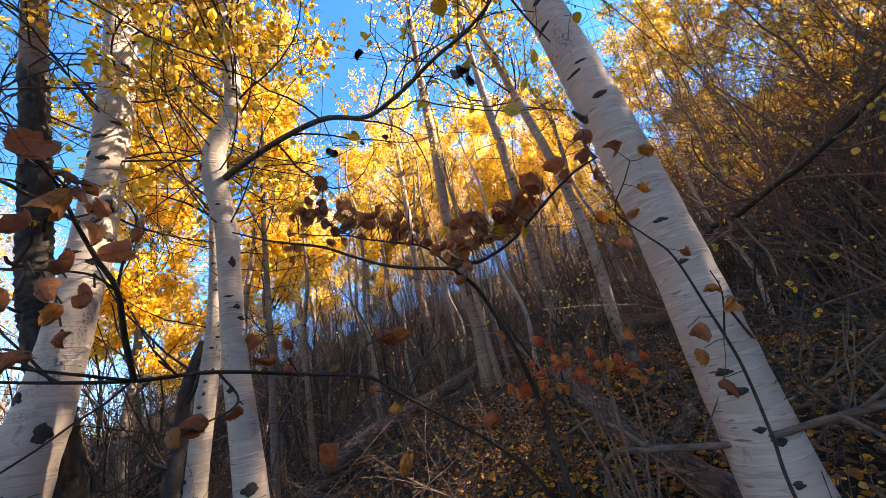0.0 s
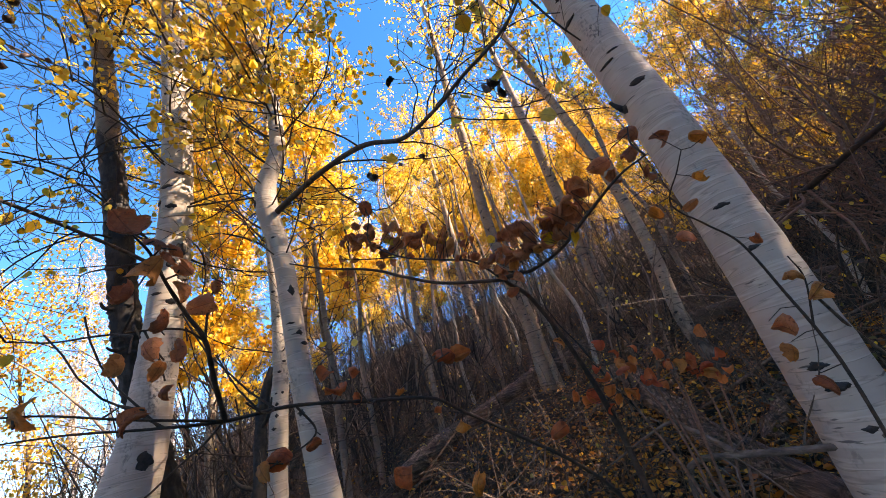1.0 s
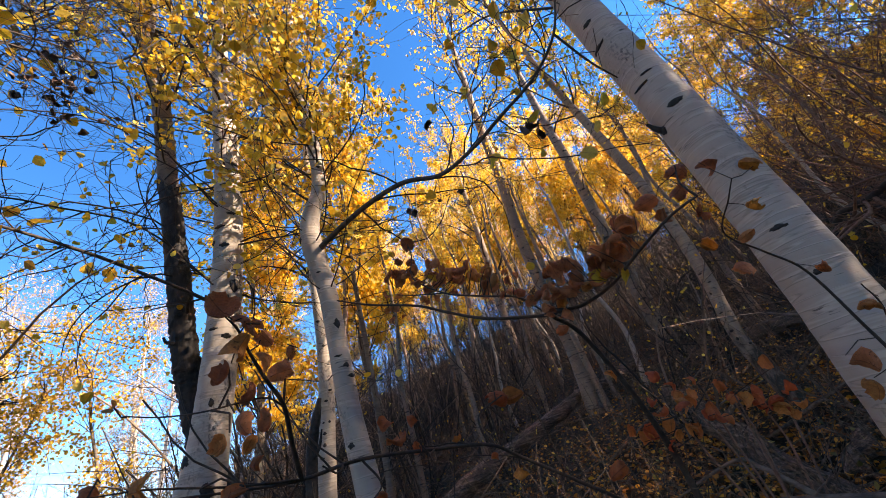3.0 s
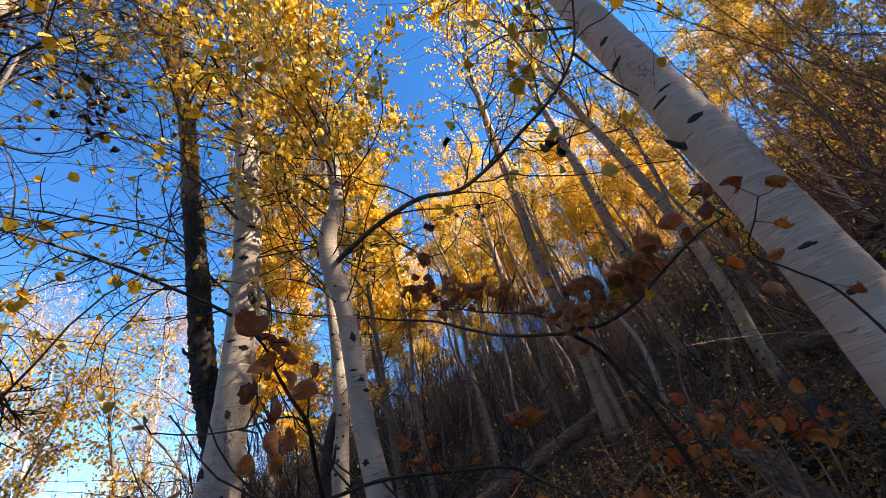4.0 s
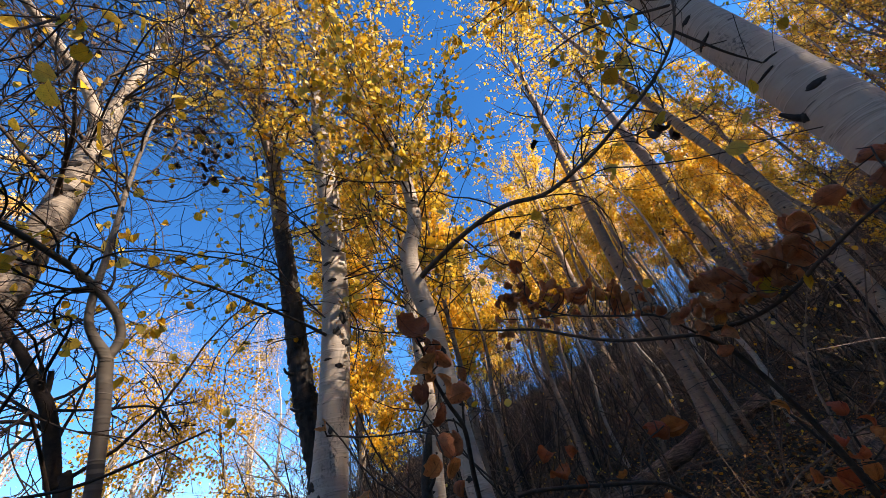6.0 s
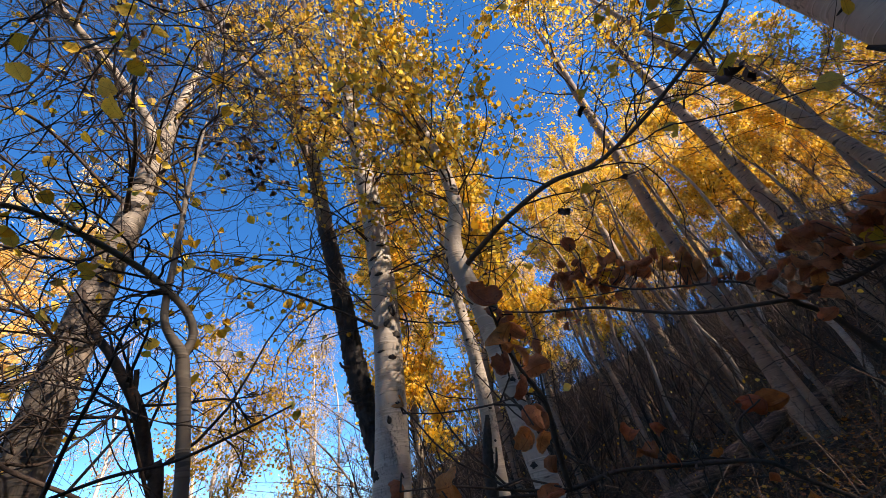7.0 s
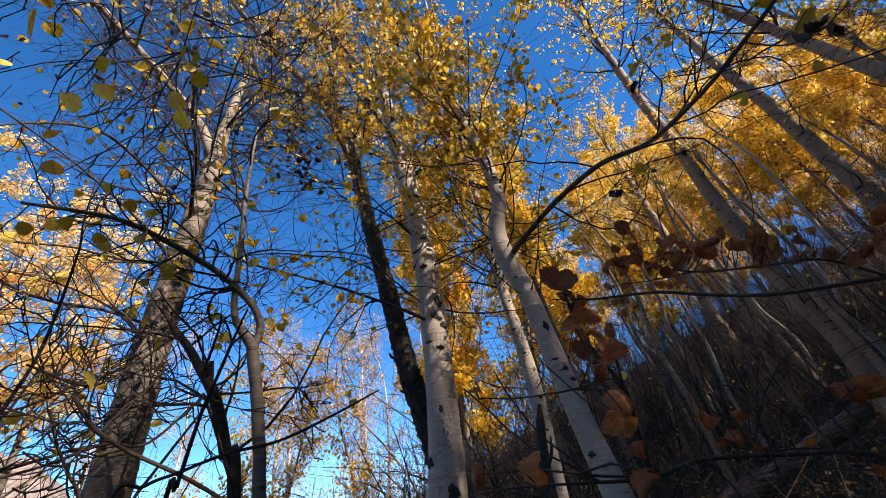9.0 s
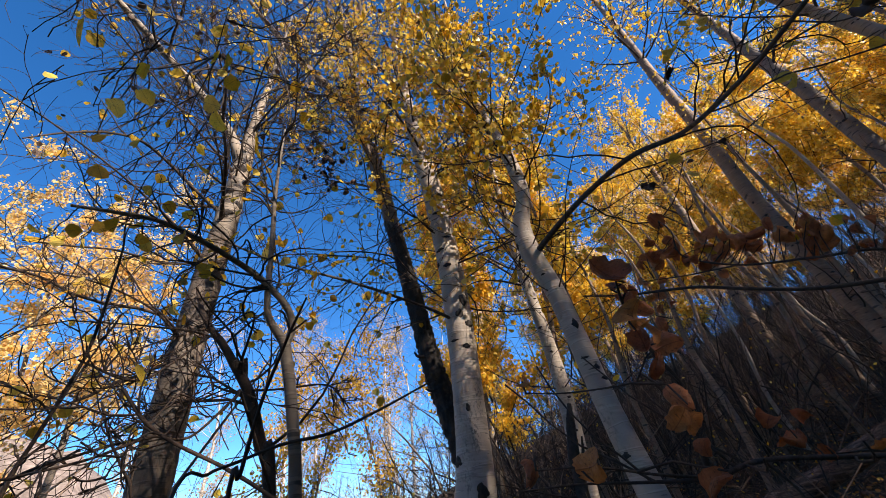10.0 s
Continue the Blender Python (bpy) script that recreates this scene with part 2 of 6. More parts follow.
M_RUST = leaf_material("rusty_red_leaf", [(0.0, (0.46, 0.085, 0.028)), (0.5, (0.58, 0.15, 0.045)), (1.0, (0.64, 0.26, 0.06))], 0.45, 0.35, True, 0.55, 0.4)
M_BLACKLEAF = leaf_material("blackened_leaf", [(0.0, (0.03, 0.018, 0.014)), (1.0, (0.09, 0.05, 0.035))], 0.1, 0.0, True, 0.6)
M_LITTER = leaf_material("fallen_leaf", [(0.0, (0.05, 0.021, 0.009)), (0.45, (0.14, 0.055, 0.018)), (0.7, (0.32, 0.13, 0.022)), (0.88, (0.55, 0.27, 0.03)), (1.0, (0.68, 0.40, 0.05))], 0.15)
M_LITTER_GOLD = leaf_material("drifted_leaf", [(0.0, (0.07, 0.024, 0.009)), (0.35, (0.24, 0.085, 0.016)), (0.7, (0.50, 0.20, 0.022)), (1.0, (0.70, 0.36, 0.035))], 0.2)
M_GREENERY = leaf_material("dull_green_leaf", [(0.0, (0.07, 0.075, 0.02)), (0.6, (0.15, 0.13, 0.03)), (1.0, (0.35, 0.27, 0.05))], 0.25)


def ground_material():
    m, nt, p, _ = mat("forest_floor")
    a = noise_tex(nt, stretched(nt, (1, 1, 1)), 14.0, 8, 0.75)
    b = noise_tex(nt, stretched(nt, (1, 1, 1)), 1.4, 5)
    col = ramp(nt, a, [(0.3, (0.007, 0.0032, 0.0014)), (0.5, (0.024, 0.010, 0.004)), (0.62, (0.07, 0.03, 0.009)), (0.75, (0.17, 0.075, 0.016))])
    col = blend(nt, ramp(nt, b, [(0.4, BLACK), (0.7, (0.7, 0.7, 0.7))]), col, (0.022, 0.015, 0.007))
    nt.links.new(col, p.inputs["Base Color"])
    p.inputs["Roughness"].default_value = 0.95
    bumped(nt, p, a, 1.0, 0.05)
    return m


def hill_material():
    m, nt, p, _ = mat("dry_far_hill")
    a = noise_tex(nt, stretched(nt, (1, 1, 1)), 0.12, 8, 0.7)
    col = ramp(nt, a, [(0.35, (0.13, 0.097, 0.073)), (0.55, (0.26, 0.20, 0.155)), (0.7, (0.38, 0.31, 0.245))])
    nt.links.new(col, p.inputs["Base Color"])
    p.inputs["Roughness"].default_value = 0.95
    bumped(nt, p, a, 0.6, 2.0)
    return m


# ---- mesh tools ----
UPHILL = (math.sin(radians(40)), math.cos(radians(40)))


def terrain(x, y):
    """Height of the ground: a slope that rises ahead and to the right, with a steep, mostly unseen bank far to the
    right added to block the sun, and falls away to the left.
    """
    x, y = np.asarray(x, float), np.asarray(y, float)
    s = x * UPHILL[0] + y * UPHILL[1]
    z = 0.35 + np.where(s > 0, 0.27 * s, 0.13 * s) + 0.07 * np.clip(s - 5, 0, 45) - 0.22 * np.clip(s - 70, 0, None)
    z = np.where(s < -40, 0.35 - 5.2 + (s + 40) * 0.0, z)
    z = z + 0.9 * np.clip(x - 5.2 - 0.5 * np.clip(y - 1, 0, None), 0, 8.5 - 1.6 * np.clip(y - 1, 0, 3) + 0.1 * np.clip(y - 5, 0, 10))
    z = z + 0.05 * np.sin(1.9 * x + 0.6) * np.cos(1.5 * y) + 0.03 * np.sin(4.1 * x + 2.3 * y)
    return z


def make_mesh(name, verts, faces, material, smooth=True):
    """A mesh from vertices (n, 3) and faces of one size (m, 3 or 4)."""
    me = bpy.data.meshes.new(name)
    verts, faces = np.asarray(verts, np.float32), np.asarray(faces, np.int32)
    k = faces.shape[1]
    me.vertices.add(len(verts))
    me.vertices.foreach_set("co", verts.ravel())
    me.loops.add(faces.size)
    me.loops.foreach_set("vertex_index", faces.ravel())
    me.polygons.add(len(faces))
    me.polygons.foreach_set("loop_start", np.arange(0, faces.size, k, dtype=np.int32))
    me.polygons.foreach_set("loop_total", np.full(len(faces), k, np.int32))
    me.polygons.foreach_set("use_smooth", np.full(len(faces), smooth, bool))
    me.materials.append(material)
    me.update(calc_edges=True)
    return me


def unit(v):
    return v / np.maximum(np.linalg.norm(v, axis=-1, keepdims=True), 1e-9)


def tube_arrays(paths, radii, sides, lumps=0.0, rng=None):
    """Tapered tubes along paths (n, k, 3) with radii (n, k). Returns vertices and quads; ends are pinched shut."""
    paths, radii = np.asarray(paths, float), np.asarray(radii, float)
    n, k, _ = paths.shape
    tang = unit(np.gradient(paths, axis=1))
    ref = np.where(np.abs(tang[..., 2:3]) > 0.8, np.array([1.0, 0.13, 0.0]), np.array([0.0, 0.1, 1.0]))
    ref = np.broadcast_to(ref[:, :1], tang.shape)
    a = unit(np.cross(tang, ref))
    b = np.cross(tang, a)
    ang = np.arange(sides) * 2 * math.pi / sides
    r = radii[..., None] * np.ones(sides)
    if lumps > 0:
        r = r * (1 + lumps * rng.normal(size=(n, k, sides)))
    ring = paths[:, :, None] + r[..., None] * (np.cos(ang)[:, None] * a[:, :, None] + np.sin(ang)[:, None] * b[:, :, None])
    verts = ring.reshape(-1, 3)
    base = (np.arange(n)[:, None, None] * k + np.arange(k - 1)[None, :, None]) * sides
    i = np.arange(sides)
    j = (i + 1) % sides
    faces = np.stack([base + i, base + j, base + sides + j, base + sides + i], -1).reshape(-1, 4)
    return verts, faces


def join(pairs):
    vs, fs, off = [], [], 0
    for v, f in pairs:
        vs.append(v)
        fs.append(f + off)
        off += len(v)
    return np.concatenate(vs), np.concatenate(fs)


def smooth_path(points, steps):
    """Points (x, y, z, radius) through a Catmull-Rom curve, steps pieces a span."""
    p = np.array(points, float)
    p = np.vstack([2 * p[0] - p[1], p, 2 * p[-1] - p[-2]])
    out = []
    for i in range(1, len(p) - 2):
        for t in np.arange(steps) / steps:
            out.append(0.5 * (2 * p[i] + (p[i + 1] - p[i - 1]) * t + (2 * p[i - 1] - 5 * p[i] + 4 * p[i + 1] - p[i + 2]) * t * t + (3 * p[i] - p[i - 1] - 3 * p[i + 1] + p[i + 2]) * t ** 3))
    out.append(p[-2])
    out = np.array(out)
    out[:, 3] = np.maximum(out[:, 3], 0.0006)
    return out


def part(name, me, parent, label=""):
    ob = new(name, me)
    ob.parent = parent
    return tagged(ob, label) if label else ob


def empty(name, at, label, category, group=""):
    ob = new(name)
    ob.location = at
    ob.empty_display_size = 0.1
    return tagged(ob, label, category, group)


def local(verts, parent):
    return np.asarray(verts) - np.array(parent.location)


def grow(rng, start, way, length, k, wiggle, lift):
    """Paths from start (n, 3) along way (n, 3): k points each, arching and wandering by wiggle and drawn up by lift."""
    n = len(start)
    out = np.empty((n, k, 3))
    out[:, 0] = start
    d = unit(way)
    step = (length / (k - 1))[:, None]
    axis = unit(rng.normal(size=(n, 3)))
    turn = wiggle * (0.35 + 0.95 * rng.random((n, 1)))
    for i in range(1, k):
        if i % 3 == 0:
            axis = unit(axis + 0.8 * rng.normal(size=(n, 3)))
        d = unit(d + np.cross(axis, d) * turn + rng.normal(size=(n, 3)) * wiggle * 0.5 + np.array([0, 0, lift]))
        out[:, i] = out[:, i - 1] + d * step
    return out


def sprout(rng, paths, radii, each, t0, t1, ratio, angle, k, wiggle, lift, thin=0.58, least=0.0018):
    """Side shoots on paths: each of them on every path, between the fractions t0 and t1 of its length."""
    n, kk, _ = paths.shape
    idx = np.repeat(np.arange(n), each)
    t = t0 + (t1 - t0) * rng.random(len(idx))
    f = t * (kk - 1)
    i = np.minimum(f.astype(int), kk - 2)
    w = (f - i)[:, None]
    pos = paths[idx, i] * (1 - w) + paths[idx, i + 1] * w
    rad = (radii[idx, i] * (1 - w[:, 0]) + radii[idx, i + 1] * w[:, 0])
    tang = unit(paths[idx, i + 1] - paths[idx, i])
    perp = rng.normal(size=(len(idx), 3))
    perp = unit(perp - tang * (perp * tang).sum(1, keepdims=True))
    ang = np.radians(angle) * (0.7 + 0.6 * rng.random(len(idx)))[:, None]
    way = tang * np.cos(ang) + perp * np.sin(ang)
    span = np.linalg.norm(np.diff(paths, axis=1), axis=2).sum(1)[idx]
    length = span * ratio * (0.55 + 0.9 * rng.random(len(idx))) * (1.15 - 0.6 * t)
    new_paths = grow(rng, pos, way, length, k, wiggle, lift)
    r0 = np.maximum(rad * thin, least)[:, None]
    new_radii = np.maximum(r0 * np.linspace(1, 0.35, k), least * 0.7)
    return new_paths, new_radii


ROUND = np.array([(0, 0, 0), (0.30, 0.16, 0.05), (0.47, 0.46, 0.07), (0.36, 0.78, 0.04), (0, 1.06, -0.03), (-0.36, 0.78, 0.04), (-0.47, 0.46, 0.07), (-0.30, 0.16, 0.05)])
ROUND_F = np.array([(0, 1, 2), (0, 2, 3), (0, 3, 4), (0, 4, 5), (0, 5, 6), (0, 6, 7)])
KITE = np.array([(0, 0, 0), (0.44, 0.5, 0.06), (0, 1.0, 0), (-0.44, 0.5, 0.06)])
KITE_F = np.array([(0, 1, 2), (0, 2, 3)])


def leaf_arrays(rng, at, size, shape="kite", droop=0.5):
    """A leaf at each place: it hangs by its base and faces anywhere."""
    tv, tf = (ROUND, ROUND_F) if shape == "round" else (KITE, KITE_F)
    n = len(at)
    axis = unit(rng.normal(size=(n, 3)) + np.array([0, 0, -droop]))
    nrm = rng.normal(size=(n, 3))
    nrm = unit(nrm - axis * (nrm * axis).sum(1, keepdims=True))
    side = np.cross(axis, nrm)
    s = (size * (0.65 + 0.7 * rng.random(n)))[:, None, None]
    v = at[:, None] + s * (tv[None, :, 0:1] * side[:, None] + tv[None, :, 1:2] * axis[:, None] + tv[None, :, 2:3] * nrm[:, None])
    f = tf[None] + (np.arange(n) * len(tv))[:, None, None]
    return v.reshape(-1, 3), f.reshape(-1, 3)


def along(rng, paths, count, t0=0.2, jitter=0.03):
    n, k, _ = paths.shape
    idx = rng.integers(0, n, count)
    f = (t0 + (1 - t0) * rng.random(count)) * (k - 1) * 0.999
    i = f.astype(int)
    w = (f - i)[:, None]
    return paths[idx, i] * (1 - w) + paths[idx, i + 1] * w + rng.normal(size=(count, 3)) * jitter


def trunk_mesh(rng, points, material, sides=20, steps=8, flare=0.0, lumps=0.012, capped=False):
    p = smooth_path(points, steps)
    if flare > 0:
        up = (p[:, 2] - p[0, 2])
        p[:, 3] *= 1 + flare * np.exp(-up / 0.18)
    if capped:
        ends = p[[0, -1]] + 0.2 * (p[[0, -1]] - p[[1, -2]])
        ends[:, 3] = 0.0006
        p = np.vstack([ends[:1], p, ends[1:]])
    v, f = tube_arrays(p[None, :, :3], p[None, :, 3], sides, lumps, rng)
    return p, v, f


def knot(parent, centre, radius, at_angle, z, wide, high):
    """A dark eye-shaped scar that bulges from the bark."""
    bm = bmesh.new()
    bmesh.ops.create_icosphere(bm, subdivisions=3, radius=1.0)
    a = radians(at_angle)
    out = Vector((math.cos(a), math.sin(a), 0))
    side = Vector((-out.y, out.x, 0))
    for v in bm.verts:
        q = v.co.copy()
        wob = 1 + 0.45 * noise.noise(q * 1.7 + Vector((z * 7, at_angle, 0))) + 0.25 * noise.noise(q * 4.3 + Vector((at_angle, z * 5, 0)))
        pinch = 1 - 0.4 * abs(q.x)
        v.co = out * (radius - 0.004 + 0.009 * q.y) + side * (q.x * wide * 0.5 * wob) + Vector((0, 0, q.z * high * 0.5 * pinch * wob))
        v.co += Vector(centre) - parent.location
    me = bpy.data.meshes.new("knot")
    bm.to_mesh(me)
    bm.free()
    for poly in me.polygons:
        poly.use_smooth = True
    me.materials.append(M_KNOT)
    return part("knot", me, parent, "black eye-shaped branch scar")


def tube_part(name, points, material, parent, label="", sides=8, steps=6, lumps=0.03, seed=1):
    p = smooth_path(points, steps)
    v, f = tube_arrays(p[None, :, :3], p[None, :, 3], sides, lumps, np.random.default_rng(seed))
    return part(name, make_mesh(name, local(v, parent), f, material), parent, label), p


def twigs_on(rng, base_paths, base_radii, levels):
    """Successive orders of shoots; levels: (each, t0, t1, ratio, angle, k, wiggle, lift). Returns a list of (paths, radii)."""
    out, p, r = [], base_paths, base_radii
    for each, t0, t1, ratio, angle, k, wiggle, lift in levels:
        p, r = sprout(rng, p, r, each, t0, t1, ratio, angle, k, wiggle, lift)
        out.append((p, r))
    return out


FLAT_LEAVES = []


def single_leaves(parent, rng, at, size, droop):
    """Leaves as parts of their own, on a few shared meshes."""
    if not FLAT_LEAVES:
        for i in range(5):
            r2 = np.random.default_rng(900 + i)
            v = ROUND * np.array([0.9 + 0.15 * i * 0.5, 1, 1.0 + i])
            FLAT_LEAVES.append(make_mesh("leaf", v + r2.normal(size=v.shape) * 0.02, ROUND_F, M_YELLOW_OBJ, False))
    for q in at:
        axis = Vector(rng.normal(size=3) + np.array([0, 0, -droop])).normalized()
        nrm = Vector(rng.normal(size=3))
        nrm = (nrm - axis * nrm.dot(axis)).normalized()
        side = axis.cross(nrm)
        s = size * (0.7 + 0.6 * rng.random())
        ob = new("leaf", FLAT_LEAVES[rng.integers(0, 5)])
        ob.parent = parent
        m = Matrix((side, axis, nrm)).transposed().to_4x4()
        ob.matrix_basis = Matrix.Translation(Vector(q) - parent.location) @ m @ Matrix.Diagonal((s, s, s, 1))


def crown(parent, rng, orders, twig_material, leaf_count, leaf_size, leaf_material_, shape="kite", sides=(5, 4, 3), leaf_orders=2, jitter=0.02, twig_name="brushwork", leaf_name="foliage", droop=0.5, singly=0, limbs=False):
    if limbs:
        for lp, lr in zip(*orders[0]):
            v, f = tube_arrays(lp[None], lr[None], 6)
            part("branch", make_mesh("branch", local(v, parent), f, twig_material), parent)
        tubes = [tube_arrays(p, r, sides[min(i, len(sides) - 1)]) for i, (p, r) in enumerate(orders[1:], 1)]
    else:
        tubes = [tube_arrays(p, r, sides[min(i, len(sides) - 1)]) for i, (p, r) in enumerate(orders)]
    v, f = join(tubes)
    tagged(part(twig_name, make_mesh(twig_name, local(v, parent), f, twig_material), parent), kind="stuff")
    if leaf_count:
        use = orders[-leaf_orders:]
        at = np.concatenate([along(rng, p, leaf_count // len(use), 0.25, jitter) for p, _ in use])
        if singly:
            at = at[np.argsort(at[:, 2])]
            single_leaves(parent, rng, at[:singly], leaf_size, droop)
            at = at[singly:]
        if len(at) == 0:
            return
        v, f = leaf_arrays(rng, at, leaf_size, shape, droop)
        tagged(part(leaf_name, make_mesh(leaf_name, local(v, parent), f, leaf_material_, False), parent), kind="stuff")


def tree(name, label, points, bark, seed, sides=20, steps=8, flare=0.25, category="tree", group="", lumps=0.012):
    """A tree's Empty at its foot and its trunk; gives both, with the path of the trunk."""
    rng = np.random.default_rng(seed)
    root = empty(name, points[0][:3], label, category, group)
    p, v, f = trunk_mesh(rng, points, bark, sides, steps, flare, lumps)
    part("trunk", make_mesh("trunk", local(v, root), f, bark), root)
    return root, p, rng


def limb_starts(rng, p, z0, z1, count, length, angle=60, k=7, wiggle=0.16, lift=0.05, thin=0.3, toward=None):
    """Main limbs from a trunk path p (m, 4) between two heights."""
    sel = np.where((p[:, 2] >= z0) & (p[:, 2] <= z1))[0]
    i = sel[rng.integers(0, len(sel), count)]
    a = rng.random(count) * 2 * math.pi
    if toward is not None:
        a = np.radians(90 - toward) + rng.normal(size=count) * 0.7
    el = np.radians(90 - angle) + rng.normal(size=count) * 0.25
    way = np.stack([np.cos(a) * np.cos(el), np.sin(a) * np.cos(el), np.sin(el)], 1)
    ln = length * (0.6 + 0.7 * rng.random(count))
    paths = grow(rng, p[i, :3], way, ln, k, wiggle, lift)
    radii = np.maximum(p[i, 3] * thin, 0.004)[:, None] * np.linspace(1, 0.3, k)
    return paths, np.maximum(radii, 0.0015)


# ---- setting: ground and far hill ----
def build_ground():
    rings = np.concatenate([[0.0], np.geomspace(0.25, 900, 90)])
    spokes = 144
    a = np.arange(spokes) * 2 * math.pi / spokes
    x = rings[:, None] * np.sin(a)
    y = rings[:, None] * np.cos(a)
    rng = np.random.default_rng(3)
    z = terrain(x, y) + rng.normal(size=x.shape) * 0.02 * np.minimum(1, rings[:, None] / 1.0)
    v = np.stack([x, y, z], -1).reshape(-1, 3)
    i = np.arange(spokes)
    j = (i + 1) % spokes
    base = (np.arange(len(rings) - 1) * spokes)[:, None]
    f = np.stack([base + i, base + spokes + i, base + spokes + j, base + j], -1).reshape(-1, 4)
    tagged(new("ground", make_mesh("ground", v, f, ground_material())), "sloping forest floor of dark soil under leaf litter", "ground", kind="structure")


def build_far_hill():
    az = np.radians(np.linspace(-150, -52, 70))
    k = 24
    t = np.linspace(0, 1, k)
    deg = np.degrees(az)
    top = 13.2 * np.exp(-((deg + 86) / 15.0) ** 2) + 3.0 * np.exp(-((deg + 120) / 20.0) ** 2) + 1.5
    rng = np.random.default_rng(8)
    r = 260 + 190 * t[None, :] + 0 * az[:, None]
    ridge = np.sin(deg * 0.7) * 0.5 + np.sin(deg * 1.9 + 1) * 0.25
    z = r * np.tan(np.radians((top + ridge)[:, None])) * np.sin(t * math.pi / 2)[None, :] - 6 + rng.normal(size=r.shape) * 1.2 * t
    v = np.stack([r * np.sin(az)[:, None], r * np.cos(az)[:, None], z], -1).reshape(-1, 3)
    i, j = np.meshgrid(np.arange(len(az) - 1), np.arange(k - 1), indexing="ij")
    b = (i * k + j).ravel()
    f = np.stack([b, b + 1, b + k + 1, b + k], -1)
    tagged(new("backdrop", make_mesh("backdrop", v, f, hill_material())), "distant dry pinkish hillside in the sun", "hill", kind="structure")


build_ground()
build_far_hill()

# ---- the near trees ----
def big_aspen():
    root, p, rng = tree("aspen_tree", "leaning pale grey aspen trunk with black branch scars on the slope", [(0.93, 1.116, 0.66, 0.106), (0.96, 1.136, 1.35, 0.098), (0.99, 1.166, 1.87, 0.094), (0.99, 1.191, 2.5, 0.091), (0.96, 1.206, 3.1, 0.087), (0.92, 1.196, 3.7, 0.08), (0.86, 1.186, 5.0, 0.065), (0.81, 1.186, 7.0, 0.03), (0.8, 1.186, 8.0, 0.01)], M_WHITE, 11, 28, 10, 0.2)
    for ang, z, w, h in ((-118, 2.46, 0.06, 0.036), (-182, 2.40, 0.035, 0.045), (-128, 1.86, 0.045, 0.022), (-124, 1.70, 0.035, 0.02), (-140, 1.355, 0.045, 0.026), (-133, 1.30, 0.05, 0.028), (-128, 1.20, 0.034, 0.02), (-110, 1.17, 0.036, 0.036), (-112, 1.07, 0.03, 0.03), (-150, 2.62, 0.07, 0.016), (-118, 2.66, 0.05, 0.015), (-165, 2.95, 0.08, 0.03), (-140, 3.1, 0.05, 0.03)):
        c = p[np.argmin(np.abs(p[:, 2] - z))]
        knot(root, (c[0], c[1], z), c[3], ang, z, w, h)
    stub = [(0.915, 1.20, 2.405, 0.017), (0.888, 1.198, 2.425, 0.011), (0.868, 1.20, 2.462, 0.006)]
    tube_part("branch_stub", stub, M_KNOT, root, "short broken black stub")
    lp, lr = limb_starts(rng, p, 4.0, 7.6, 26, 1.5)
    crown(root, rng, [(lp, lr)] + twigs_on(rng, lp, lr, [(5, 0.2, 1, 0.5, 45, 5, 0.2, 0.02), (4, 0.2, 1, 0.5, 45, 4, 0.2, 0.0)]), M_TWIG, 6400, 0.04, M_YELLOW, "round", limbs=True)


